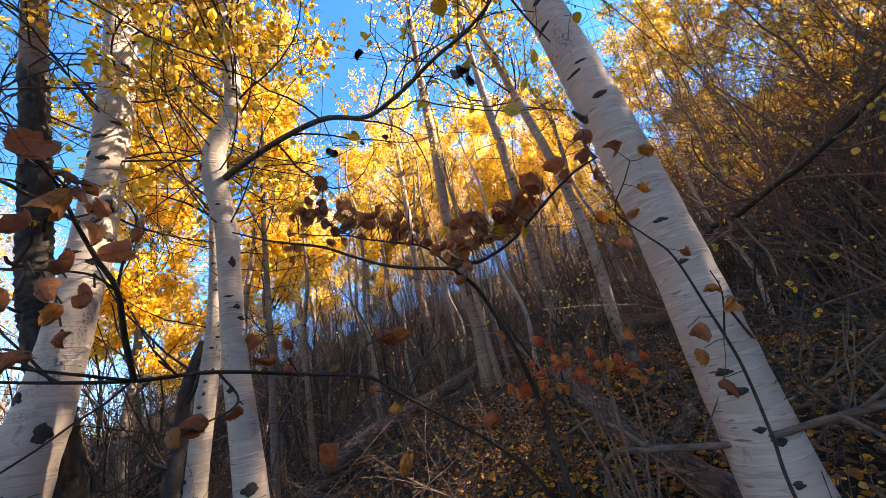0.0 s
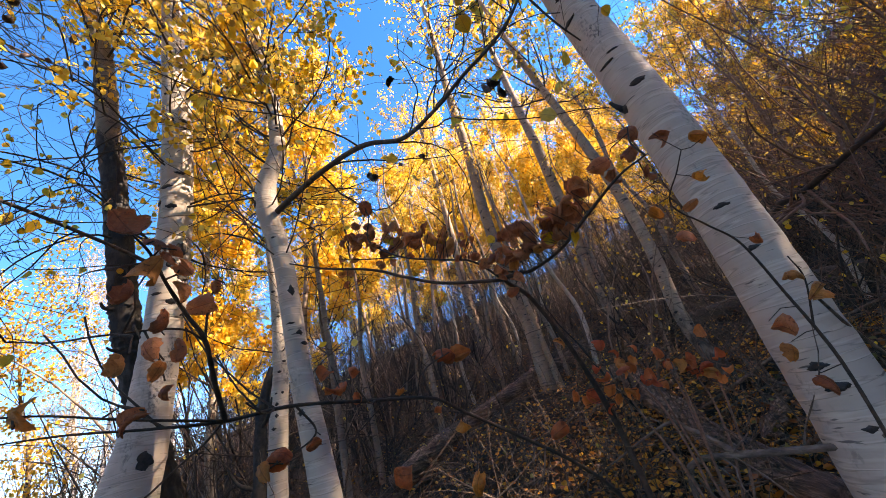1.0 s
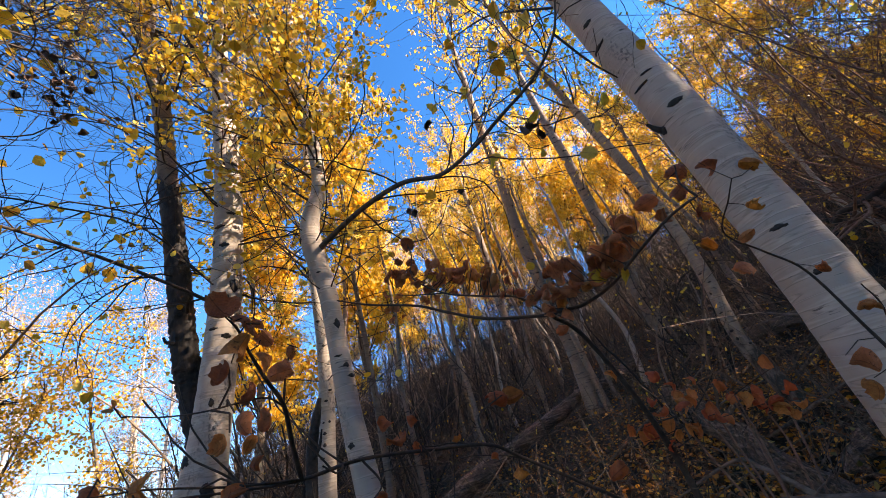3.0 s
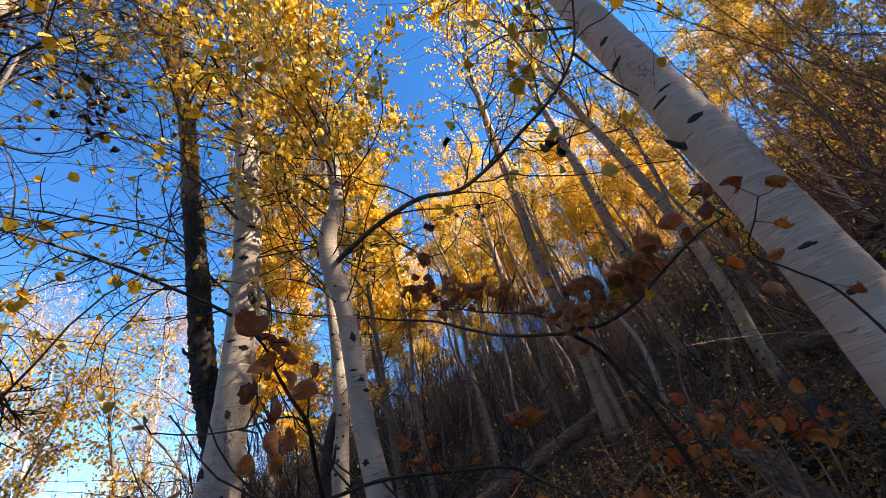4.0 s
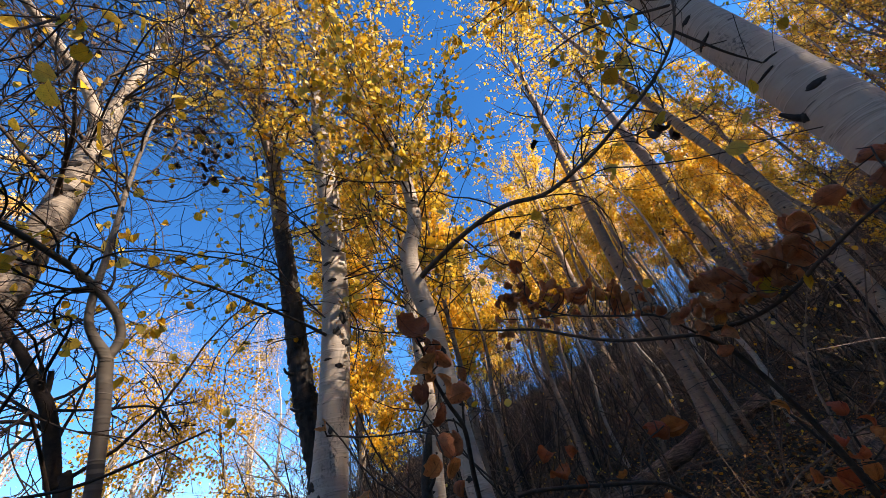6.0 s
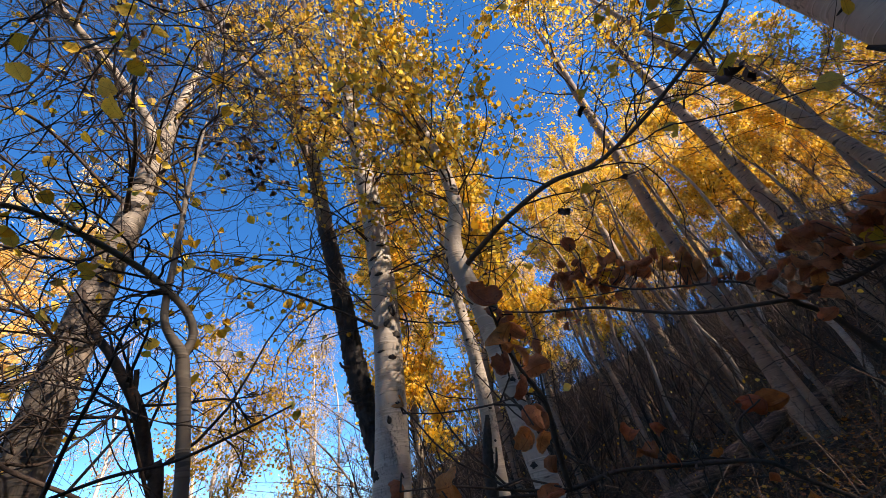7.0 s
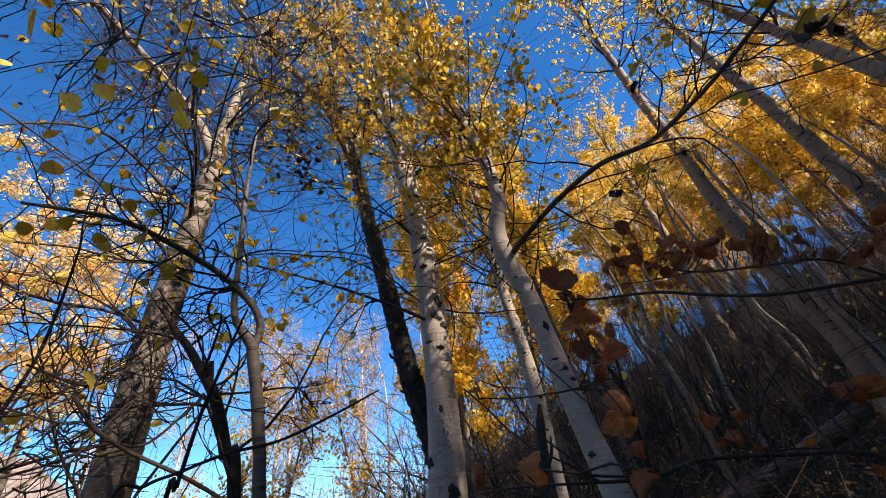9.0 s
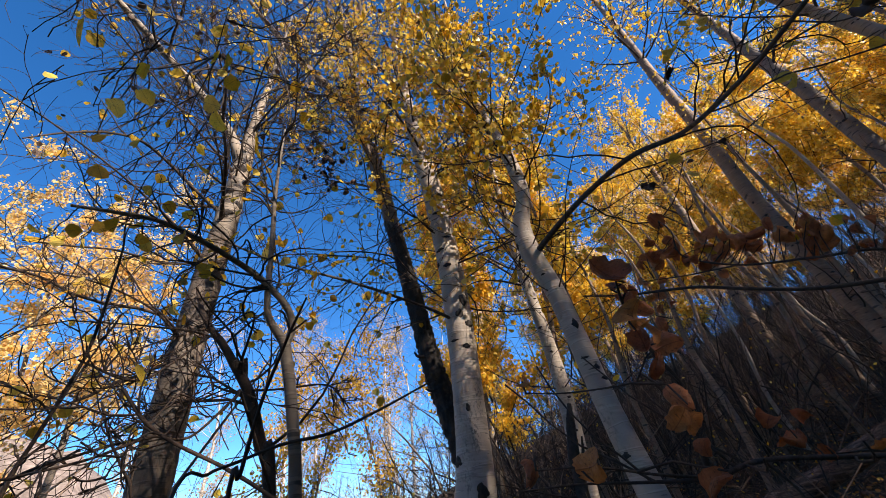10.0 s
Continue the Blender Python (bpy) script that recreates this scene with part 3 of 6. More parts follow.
def crooked_aspen():
    root, p, rng = tree("aspen_tree", "slender crooked white aspen with a long side limb", [(-0.62, 1.72, 0.5, 0.07), (-0.66, 1.69, 1.27, 0.06), (-0.705, 1.66, 1.78, 0.05), (-0.725, 1.655, 2.14, 0.048), (-0.74, 1.64, 2.42, 0.049), (-0.78, 1.61, 2.68, 0.056), (-0.77, 1.60, 2.86, 0.05), (-0.70, 1.61, 3.08, 0.043), (-0.705, 1.60, 3.48, 0.041), (-0.76, 1.59, 3.9, 0.037), (-0.77, 1.58, 4.5, 0.03), (-0.74, 1.58, 5.3, 0.02), (-0.7, 1.58, 6.1, 0.008)], M_WHITE, 12, 22, 8, 0.3)
    for ang, z, w, h in ((-50, 2.21, 0.03, 0.06), (-75, 1.30, 0.05, 0.05), (-100, 1.66, 0.03, 0.03), (-40, 2.0, 0.03, 0.03), (-150, 2.72, 0.04, 0.05), (-20, 1.95, 0.04, 0.02), (-90, 2.5, 0.03, 0.015), (-60, 3.2, 0.03, 0.02), (-80, 2.05, 0.04, 0.012)):
        c = p[np.argmin(np.abs(p[:, 2] - z))]
        knot(root, (c[0], c[1], z), c[3], ang, z, w, h)
    limb = [(-0.75, 1.62, 2.655, 0.024), (-0.66, 1.545, 2.65, 0.021), (-0.41, 1.353, 2.619, 0.0175), (-0.168, 1.148, 2.527, 0.0145), (-0.004, 1.079, 2.45, 0.012), (0.115, 0.873, 2.341, 0.009), (0.2, 0.726, 2.293, 0.0072), (0.307, 0.659, 2.324, 0.006), (0.382, 0.592, 2.38, 0.0048), (0.427, 0.534, 2.501, 0.0038), (0.474, 0.493, 2.644, 0.0028)]
    limb = [(x, y, z, r * 0.7) for x, y, z, r in limb]
    ob, lp = tube_part("limb", limb, M_TWIG_GREY, root, "long grey-brown side limb", 10, 8)
    base, rad = lp[None, 10:, :3], lp[None, 10:, 3]
    o1 = sprout(rng, base, rad, 20, 0.0, 1.0, 0.30, 65, 11, 0.36, -0.04, 0.4)
    o2 = sprout(rng, *o1, 4, 0.15, 1.0, 0.5, 55, 7, 0.38, -0.05, 0.5, 0.001)
    crown(root, rng, [o1, o2], M_TWIG, 46, 0.036, M_YELLOW, "round", (5, 4), 2, 0.01, "limb_brushwork", "limb_leaves", 1.2, singly=46)
    for q in ([(0.405, 0.57, 2.45, 0.0036), (0.34, 0.80, 2.86, 0.0034), (0.23, 1.05, 3.16, 0.0024)], [(0.382, 0.592, 2.38, 0.0035), (0.422, 0.601, 2.257, 0.0027), (0.473, 0.625, 2.197, 0.0018)]):
        tube_part("twig", q, M_TWIG, root, "", 6)
    lp, lr = limb_starts(rng, p, 2.95, 5.9, 34, 0.95, 55, 8, 0.22, 0.03, 0.15)
    orders = [(lp, lr)] + twigs_on(rng, lp, lr, [(5, 0.15, 1, 0.5, 48, 6, 0.25, 0.02), (4, 0.2, 1, 0.5, 45, 4, 0.25, -0.02)])
    crown(root, rng, orders, M_TWIG, 5600, 0.031, M_YELLOW, "round", droop=0.9, singly=290, limbs=True)
    lp, lr = limb_starts(rng, p, 2.0, 3.0, 18, 0.9, 75, 12, 0.2, 0.03, 0.075)
    crown(root, rng, [(lp, lr)] + twigs_on(rng, lp, lr, [(4, 0.2, 1, 0.5, 48, 5, 0.3, 0.0)]), M_TWIG, 60, 0.04, M_YELLOW, "round", twig_name="bare_brushwork", leaf_name="sparse_leaves")


def white_aspen():
    root, p, rng = tree("aspen_tree", "white aspen with a swollen foot and black knots", [(-1.62, 1.68, 0.38, 0.155), (-1.58, 1.72, 1.0, 0.132), (-1.54, 1.75, 1.5, 0.116), (-1.51, 1.78, 1.74, 0.1), (-1.49, 1.80, 2.0, 0.091), (-1.465, 1.82, 2.42, 0.088), (-1.445, 1.83, 3.04, 0.087), (-1.46, 1.82, 3.75, 0.086), (-1.5, 1.81, 4.35, 0.079), (-1.57, 1.81, 5.4, 0.062), (-1.59, 1.82, 6.6, 0.035), (-1.55, 1.82, 7.7, 0.01)], M_WHITE, 13, 26, 8, 0.0)
    for ang, z, w, h in ((-120, 1.80, 0.07, 0.07), (-20, 2.72, 0.07, 0.09), (-10, 2.55, 0.06, 0.06), (-50, 2.62, 0.05, 0.07), (-40, 2.40, 0.05, 0.04), (-60, 2.05, 0.025, 0.05), (-70, 3.0, 0.06, 0.04), (-90, 3.15, 0.07, 0.035), (-45, 3.25, 0.05, 0.03), (-130, 3.05, 0.05, 0.04), (-70, 3.5, 0.06, 0.03), (-35, 1.65, 0.06, 0.09), (-60, 1.45, 0.04, 0.03), (-85, 2.45, 0.05, 0.02), (-30, 3.7, 0.06, 0.04), (-80, 3.95, 0.07, 0.03)):
        c = p[np.argmin(np.abs(p[:, 2] - z))]
        knot(root, (c[0], c[1], z), c[3], ang, z, w, h)
    br = [(-1.46, 1.81, 2.60, 0.02), (-1.50, 1.56, 2.64, 0.0155), (-1.628, 1.211, 2.719, 0.0135), (-1.662, 0.926, 2.71, 0.011), (-1.635, 0.679, 2.651, 0.009), (-1.569, 0.461, 2.596, 0.007), (-1.476, 0.261, 2.534, 0.005), (-1.403, 0.118, 2.422, 0.0035)]
    br = [(x, y, z, r * 0.6) for x, y, z, r in br]
    ob, lp = tube_part("limb", br, M_TWIG_GREY, root, "long thin drooping side limb", 8)
    o1 = sprout(rng, lp[None, 4:, :3], lp[None, 4:, 3], 20, 0.1, 1.0, 0.26, 60, 10, 0.36, -0.03, 0.45)
    o2 = sprout(rng, *o1, 2, 0.3, 1.0, 0.6, 45, 4, 0.3, -0.05)
    crown(root, rng, [o1, o2], M_TWIG, 60, 0.045, M_YELLOW, "round", (5, 4), 2, 0.01, "limb_brushwork", "limb_leaves", 1.0, singly=60)
    lp, lr = limb_starts(rng, p, 2.7, 4.0, 22, 1.15, 80, 12, 0.2, 0.02, 0.075)
    crown(root, rng, [(lp, lr)] + twigs_on(rng, lp, lr, [(6, 0.15, 1, 0.55, 55, 9, 0.4, 0.0), (3, 0.2, 1, 0.55, 50, 5, 0.4, 0.0)]), M_TWIG, 300, 0.036, M_YELLOW, "round", twig_name="bare_brushwork", leaf_name="sparse_leaves", singly=240, limbs=True)
    lp, lr = limb_starts(rng, p, 4.0, 7.3, 34, 1.25, 55, 8, 0.2, 0.04, 0.13)
    crown(root, rng, [(lp, lr)] + twigs_on(rng, lp, lr, [(5, 0.15, 1, 0.5, 48, 6, 0.25, 0.02), (4, 0.2, 1, 0.5, 45, 4, 0.25, 0.0)]), M_TWIG, 6000, 0.033, M_YELLOW, "round", droop=0.9, limbs=True)


def dark_tree():
    root, p, rng = tree("aspen_tree", "old forked aspen with black furrowed bark below and pale bark above", [(-1.64, 2.24, 0.5, 0.115), (-1.72, 2.18, 1.45, 0.09), (-1.84, 2.10, 2.15, 0.078), (-1.90, 2.05, 2.52, 0.074), (-1.96, 2.0, 3.12, 0.07), (-2.04, 1.92, 3.9, 0.066), (-2.13, 1.83, 4.8, 0.062), (-2.26, 1.69, 5.6, 0.058)], M_DEAD, 14, 34, 26, 0.2, lumps=0.085)
    tube_part("fork", [(-2.25, 1.70, 5.54, 0.06), (-2.36, 1.54, 5.95, 0.056), (-2.5, 1.36, 6.33, 0.05), (-2.66, 1.06, 6.75, 0.044), (-2.79, 0.74, 7.2, 0.036), (-2.9, 0.4, 7.7, 0.026), (-3.0, 0.1, 8.2, 0.012)], M_DEAD, root, "", 14)
    tube_part("fork", [(-2.25, 1.70, 5.54, 0.058), (-2.26, 1.69, 6.3, 0.05), (-2.28, 1.66, 7.0, 0.042), (-2.36, 1.56, 8.4, 0.028), (-2.42, 1.5, 9.4, 0.012)], M_DEAD, root, "", 14)
    for ang, z, w, h in ((-60, 2.75, 0.05, 0.04), (-30, 3.05, 0.05, 0.05), (-90, 3.4, 0.06, 0.03), (-40, 3.8, 0.06, 0.04), (-75, 4.2, 0.06, 0.04)):
        c = p[np.argmin(np.abs(p[:, 2] - z))]
        knot(root, (c[0], c[1], z), c[3], ang, z, w, h)
    for q in ([(-1.9, 1.97, 2.55, 0.014), (-1.94, 1.945, 2.565, 0.011), (-1.955, 1.935, 2.6, 0.007)], [(-1.84, 1.98, 2.75, 0.014), (-1.79, 1.92, 2.78, 0.009), (-1.76, 1.9, 2.8, 0.005)], [(-1.85, 2.02, 2.3, 0.013), (-1.90, 1.99, 2.31, 0.01), (-1.925, 1.975, 2.33, 0.006)]):
        tube_part("branch_stub", q, M_TWIG, root, "", 7)
    lp, lr = limb_starts(rng, p, 3.0, 4.6, 18, 1.45, 80, 13, 0.2, 0.0, 0.1)
    crown(root, rng, [(lp, lr)] + twigs_on(rng, lp, lr, [(6, 0.15, 1, 0.55, 55, 9, 0.4, 0.0), (3, 0.2, 1, 0.55, 50, 5, 0.4, 0.0)]), M_TWIG, 160, 0.038, M_YELLOW, "round", twig_name="bare_brushwork", leaf_name="sparse_leaves", singly=160, limbs=True)
    lp, lr = limb_starts(rng, p, 4.6, 5.6, 14, 1.3, 50, 8, 0.2, 0.04, 0.14)
    q2 = smooth_path([(-2.26, 1.69, 6.0, 0.05), (-2.28, 1.66, 7.0, 0.042), (-2.42, 1.5, 9.4, 0.012)], 8)
    q3 = smooth_path([(-2.36, 1.54, 5.95, 0.056), (-2.66, 1.06, 6.75, 0.044), (-3.0, 0.1, 8.2, 0.012)], 8)
    l2 = limb_starts(rng, q2, 5.0, 9.4, 14, 1.1)
    l3 = limb_starts(rng, q3, 5.0, 9.4, 12, 1.1, k=7)
    lp2, lr2 = np.concatenate([l2[0], l3[0]]), np.concatenate([l2[1], l3[1]])
    o = twigs_on(rng, lp, lr, [(5, 0.15, 1, 0.5, 48, 6, 0.25, 0.02), (4, 0.2, 1, 0.5, 45, 4, 0.25, 0.0)])
    crown(root, rng, [(lp, lr)] + o, M_TWIG, 1700, 0.039, M_YELLOW, "round", droop=0.9, singly=130, limbs=True)
    o = twigs_on(rng, lp2, lr2, [(5, 0.15, 1, 0.5, 48, 6, 0.25, 0.02), (4, 0.2, 1, 0.5, 45, 4, 0.25, 0.0)])
    crown(root, rng, [(lp2, lr2)] + o, M_TWIG, 4400, 0.036, M_YELLOW, "round", droop=0.9)


def grey_tree():
    root, p, rng = tree("aspen_tree", "grey aspen with rough flaking lower bark and many bare branches", [(-2.36, 0.58, 0.1, 0.105), (-2.355, 0.6, 1.4, 0.09), (-2.35, 0.6, 1.88, 0.082), (-2.35, 0.6, 2.42, 0.08), (-2.35, 0.61, 2.89, 0.075), (-2.34, 0.63, 3.44, 0.069), (-2.34, 0.64, 3.97, 0.062), (-2.335, 0.65, 4.5, 0.036), (-2.32, 0.7, 5.4, 0.024), (-2.3, 0.75, 6.8, 0.01)], M_OLD, 15, 26, 14, 0.15, lumps=0.03)
    tube_part("fork", [(-2.34, 0.64, 3.95, 0.045), (-2.37, 0.48, 4.28, 0.034), (-2.44, 0.22, 4.6, 0.03), (-2.47, -0.1, 4.85, 0.027), (-2.46, -0.48, 5.1, 0.024), (-2.4, -1.0, 5.5, 0.02), (-2.3, -1.5, 6.0, 0.01)], M_OLD, root, "pale upper fork", 14)
    for ang, z, w, h in ((-40, 2.2, 0.06, 0.05), (0, 2.5, 0.07, 0.06), (-60, 2.6, 0.07, 0.08), (-10, 3.0, 0.06, 0.05), (-30, 3.4, 0.07, 0.06), (-60, 3.6, 0.08, 0.07), (20, 3.5, 0.06, 0.06), (-20, 3.85, 0.08, 0.08)):
        c = p[np.argmin(np.abs(p[:, 2] - z))]
        knot(root, (c[0], c[1], z), c[3], ang, z, w, h)
    limbs = [[(-2.32, 0.6, 3.35, 0.028), (-2.0, 0.42, 3.42, 0.02), (-1.6, 0.2, 3.28, 0.014), (-1.25, 0.08, 3.0, 0.009), (-0.98, 0.02, 2.82, 0.006), (-0.8, -0.02, 2.78, 0.003)],
             [(-2.34, 0.6, 3.0, 0.03), (-2.3, 0.3, 3.2, 0.022), (-2.2, -0.05, 3.3, 0.016), (-2.05, -0.45, 3.3, 0.01), (-1.9, -0.8, 3.2, 0.005)],
             [(-2.34, 0.62, 3.6, 0.03), (-2.1, 0.75, 4.0, 0.022), (-1.9, 0.8, 4.5, 0.016), (-1.7, 0.75, 5.1, 0.009)],
             [(-2.33, 0.58, 2.5, 0.024), (-2.2, 0.35, 2.58, 0.017), (-2.05, 0.05, 2.55, 0.012), (-1.95, -0.3, 2.4, 0.007)],
             [(-2.33, 0.62, 3.8, 0.03), (-2.25, 0.2, 4.0, 0.022), (-2.1, -0.3, 4.2, 0.015), (-1.9, -0.8, 4.3, 0.008)]]
    limbs = [[(x, y, z, r * 0.5) for x, y, z, r in q] for q in limbs]
    limbs += [[(-2.35, 0.66, 2.05, 0.0137), (-2.33, 0.56, 2.054, 0.0117), (-2.31, 0.429, 2.023, 0.0105), (-2.276, 0.289, 1.962, 0.0083), (-2.189, 0.198, 1.914, 0.0075), (-2.147, 0.132, 1.861, 0.0061)],
              [(-2.35, 0.61, 2.42, 0.0149), (-2.33, 0.52, 2.382, 0.0125), (-2.298, 0.423, 2.298, 0.0114), (-2.263, 0.352, 2.251, 0.0096), (-2.228, 0.273, 2.173, 0.0089), (-2.191, 0.185, 2.112, 0.0072), (-2.152, 0.086, 2.082, 0.0057), (-2.108, -0.017, 2.07, 0.0044)],
              [(-2.35, 0.61, 2.62, 0.0158), (-2.33, 0.5, 2.609, 0.0134), (-2.30, 0.351, 2.611, 0.0124), (-2.192, 0.181, 2.544, 0.0098), (-2.053, 0.073, 2.48, 0.0087), (-1.959, -0.038, 2.464, 0.0079), (-1.859, -0.133, 2.413, 0.0071), (-1.755, -0.2, 2.367, 0.0048)],
              [(-2.35, 0.62, 3.02, 0.016), (-2.38, 0.54, 3.015, 0.012), (-2.38, 0.421, 2.96, 0.0112), (-2.329, 0.273, 2.909, 0.0103), (-2.247, 0.146, 2.846, 0.0081), (-2.158, -0.006, 2.74, 0.0072), (-2.059, -0.128, 2.645, 0.0053)],
              [(-2.345, 0.62, 3.40, 0.02), (-2.43, 0.42, 3.60, 0.017), (-2.436, 0.242, 3.72, 0.0155), (-2.355, 0.058, 3.709, 0.0139), (-2.259, -0.091, 3.551, 0.0109), (-2.155, -0.208, 3.329, 0.0082), (-2.046, -0.298, 3.092, 0.0047)]]
    limbs = [[(x, y, z, r * 0.58) for x, y, z, r in q] for q in limbs]
    for i, q in enumerate(limbs):
        q = [(*q[0][:3], q[0][3] * 2.4), (*(0.75 * np.array(q[0][:3]) + 0.25 * np.array(q[1][:3])), q[0][3] * 1.3)] + q[1:]
        ob, lp = tube_part("limb", q, M_TWIG, root, "dark bare side limb with a swollen collar", 8, seed=i)
        o1 = sprout(rng, lp[None, 4:, :3], lp[None, 4:, 3], 14, 0.0, 1.0, 0.42, 60, 12, 0.3, 0.0, 0.55, 0.002)
        o2 = sprout(rng, *o1, 5, 0.1, 1.0, 0.55, 58, 8, 0.34, -0.02, 0.6, 0.0013)
        crown(root, rng, [o1, o2], M_TWIG, 16, 0.04, M_YELLOW, "round", (5, 4), 2, 0.01, "limb_brushwork", "limb_leaves", 1.0, singly=16)
    lp, lr = limb_starts(rng, p, 3.7, 6.6, 30, 1.4, 60, 9, 0.28, 0.03, 0.2)
    l2 = limb_starts(rng, smooth_path([(-2.44, 0.22, 4.6, 0.056), (-2.46, -0.48, 5.1, 0.042), (-2.3, -1.5, 6.0, 0.01)], 8), 4, 7, 20, 1.2, 60, 9, 0.28, 0.03, 0.2)
    lp, lr = np.concatenate([lp, l2[0]]), np.concatenate([lr, l2[1]])
    o = twigs_on(rng, lp, lr, [(11, 0.1, 1, 0.55, 55, 9, 0.34, 0.02), (5, 0.1, 1, 0.6, 55, 7, 0.34, 0.0)])
    v, f = leaf_arrays(rng, along(rng, o[1][0], 620, 0.2, 0.012), 0.041, "round", 0.8)
    tagged(part("withered_leaves", make_mesh("withered_leaves", local(v, root), f, M_BLACKLEAF, False), root, "small shrivelled black leaves"), kind="stuff")
    crown(root, rng, [(lp, lr)] + o, M_TWIG_LIT, 420, 0.045, M_YELLOW, "round", droop=0.9, singly=150, limbs=True)


def forked_sapling():
    root, p, rng = tree("aspen_sapling", "thin grey young aspen with a looping fork", [(x, y, z, r * 0.82) for x, y, z, r in [(-1.22, 0.66, 0.3, 0.026), (-1.255, 0.62, 1.2, 0.0215), (-1.277, 0.582, 1.726, 0.0205), (-1.284, 0.571, 1.833, 0.0206), (-1.293, 0.555, 1.953, 0.021), (-1.294, 0.532, 2.05, 0.0216), (-1.29, 0.518, 2.089, 0.0195), (-1.299, 0.481, 2.138, 0.0145), (-1.299, 0.457, 2.178, 0.0128), (-1.303, 0.448, 2.257, 0.0122), (-1.314, 0.449, 2.371, 0.0113), (-1.336, 0.449, 2.56, 0.0107), (-1.348, 0.445, 2.706, 0.01), (-1.36, 0.445, 2.922, 0.008), (-1.36, 0.444, 3.203, 0.005)]], M_GREY, 16, 16, 8, 0.2)
    q = [(-1.289, 0.52, 2.07, 0.0127), (-1.282, 0.534, 2.123, 0.0122), (-1.274, 0.528, 2.16, 0.0118), (-1.275, 0.504, 2.206, 0.0112), (-1.286, 0.461, 2.253, 0.0108), (-1.299, 0.409, 2.297, 0.0102), (-1.302, 0.347, 2.322, 0.0096), (-1.301, 0.258, 2.345, 0.0085), (-1.295, 0.154, 2.359, 0.0073), (-1.277, 0.081, 2.344, 0.006), (-1.244, 0.009, 2.299, 0.0048), (-1.196, -0.071, 2.237, 0.0032)]
    ob, lp = tube_part("limb", q, M_GREY, root, "smooth grey arching side limb", 11)
    o1 = sprout(rng, lp[None, 22:, :3], lp[None, 22:, 3], 22, 0.0, 1.0, 0.42, 60, 11, 0.34, 0.0, 0.4)
    o2 = sprout(rng, *o1, 5, 0.1, 1.0, 0.5, 55, 7, 0.38, -0.02, 0.5, 0.001)
    crown(root, rng, [o1, o2], M_TWIG, 24, 0.036, M_YELLOW, "round", (5, 4), 2, 0.01, "limb_brushwork", "limb_leaves", 1.0, singly=24)
    lp, lr = limb_starts(rng, p, 2.4, 3.2, 12, 0.6, 60, 9, 0.3, 0.03, 0.4)
    crown(root, rng, [(lp, lr)] + twigs_on(rng, lp, lr, [(6, 0.2, 1, 0.5, 50, 6, 0.34, 0.0)]), M_TWIG, 50, 0.036, M_YELLOW, "round", singly=50, limbs=True)


def bare_stem():
    root, p, rng = tree("bare_shrub", "dark bare crooked stem with dense twigs", [(-1.58, 0.86, 0.2, 0.026), (-1.634, 0.723, 1.729, 0.0214), (-1.654, 0.687, 1.861, 0.0206), (-1.653, 0.644, 1.981, 0.02), (-1.651, 0.6, 2.07, 0.019), (-1.663, 0.55, 2.145, 0.0158), (-1.673, 0.498, 2.221, 0.0139), (-1.7, 0.454, 2.285, 0.0121), (-1.742, 0.421, 2.372, 0.0093), (-1.801, 0.399, 2.502, 0.0055)], M_TWIG, 17, 10, 7, 0.1, "shrub")
    tube_part("branch_stub", [(-1.655, 0.592, 2.075, 0.0095), (-1.648, 0.583, 2.136, 0.0085), (-1.642, 0.573, 2.173, 0.008)], M_TWIG, root, "sawn-off stub", 8)
    for q in ([(-1.65, 0.61, 2.06, 0.01), (-1.541, 0.644, 2.035, 0.0077), (-1.426, 0.66, 2.011, 0.0074), (-1.3, 0.668, 1.982, 0.0062), (-1.231, 0.67, 1.948, 0.0051), (-1.197, 0.666, 1.912, 0.0033)],
              [(-1.62, 0.76, 1.65, 0.012), (-1.45, 0.5, 1.95, 0.009), (-1.32, 0.412, 1.916, 0.007), (-1.256, 0.299, 1.8, 0.006), (-1.23, 0.214, 1.789, 0.0058), (-1.2, 0.117, 1.741, 0.005), (-1.15, 0.0, 1.7, 0.004)],
              [(-1.655, 0.56, 2.13, 0.012), (-1.405, 0.465, 2.227, 0.0065), (-1.351, 0.331, 2.093, 0.0061), (-1.337, 0.239, 1.98, 0.0059), (-1.312, 0.171, 1.924, 0.0056), (-1.309, 0.065, 1.952, 0.0045)]):
        q = [(x, y, z, r * 0.5) for x, y, z, r in q]
        ob, lp = tube_part("branch", q, M_TWIG, root, "", 7)
        o1 = sprout(rng, lp[None, 3:, :3], lp[None, 3:, 3], 14, 0.15, 1.0, 0.3, 50, 8, 0.32, 0.02)
        crown(root, rng, [o1, sprout(rng, *o1, 4, 0.2, 1, 0.5, 50, 5, 0.36, 0.0)], M_TWIG, 0, 0.035, M_YELLOW, "round", (5, 4), 2, 0.01, "branch_brushwork")
    lp, lr = limb_starts(rng, p, 0.9, 2.45, 14, 0.75, 50, 8, 0.3, 0.03, 0.3)
    crown(root, rng, [(lp, lr)] + twigs_on(rng, lp, lr, [(5, 0.15, 1, 0.5, 50, 7, 0.36, 0.0), (3, 0.2, 1, 0.5, 50, 4, 0.36, 0.0)]), M_TWIG, 16, 0.04, M_YELLOW, "round", limbs=True)


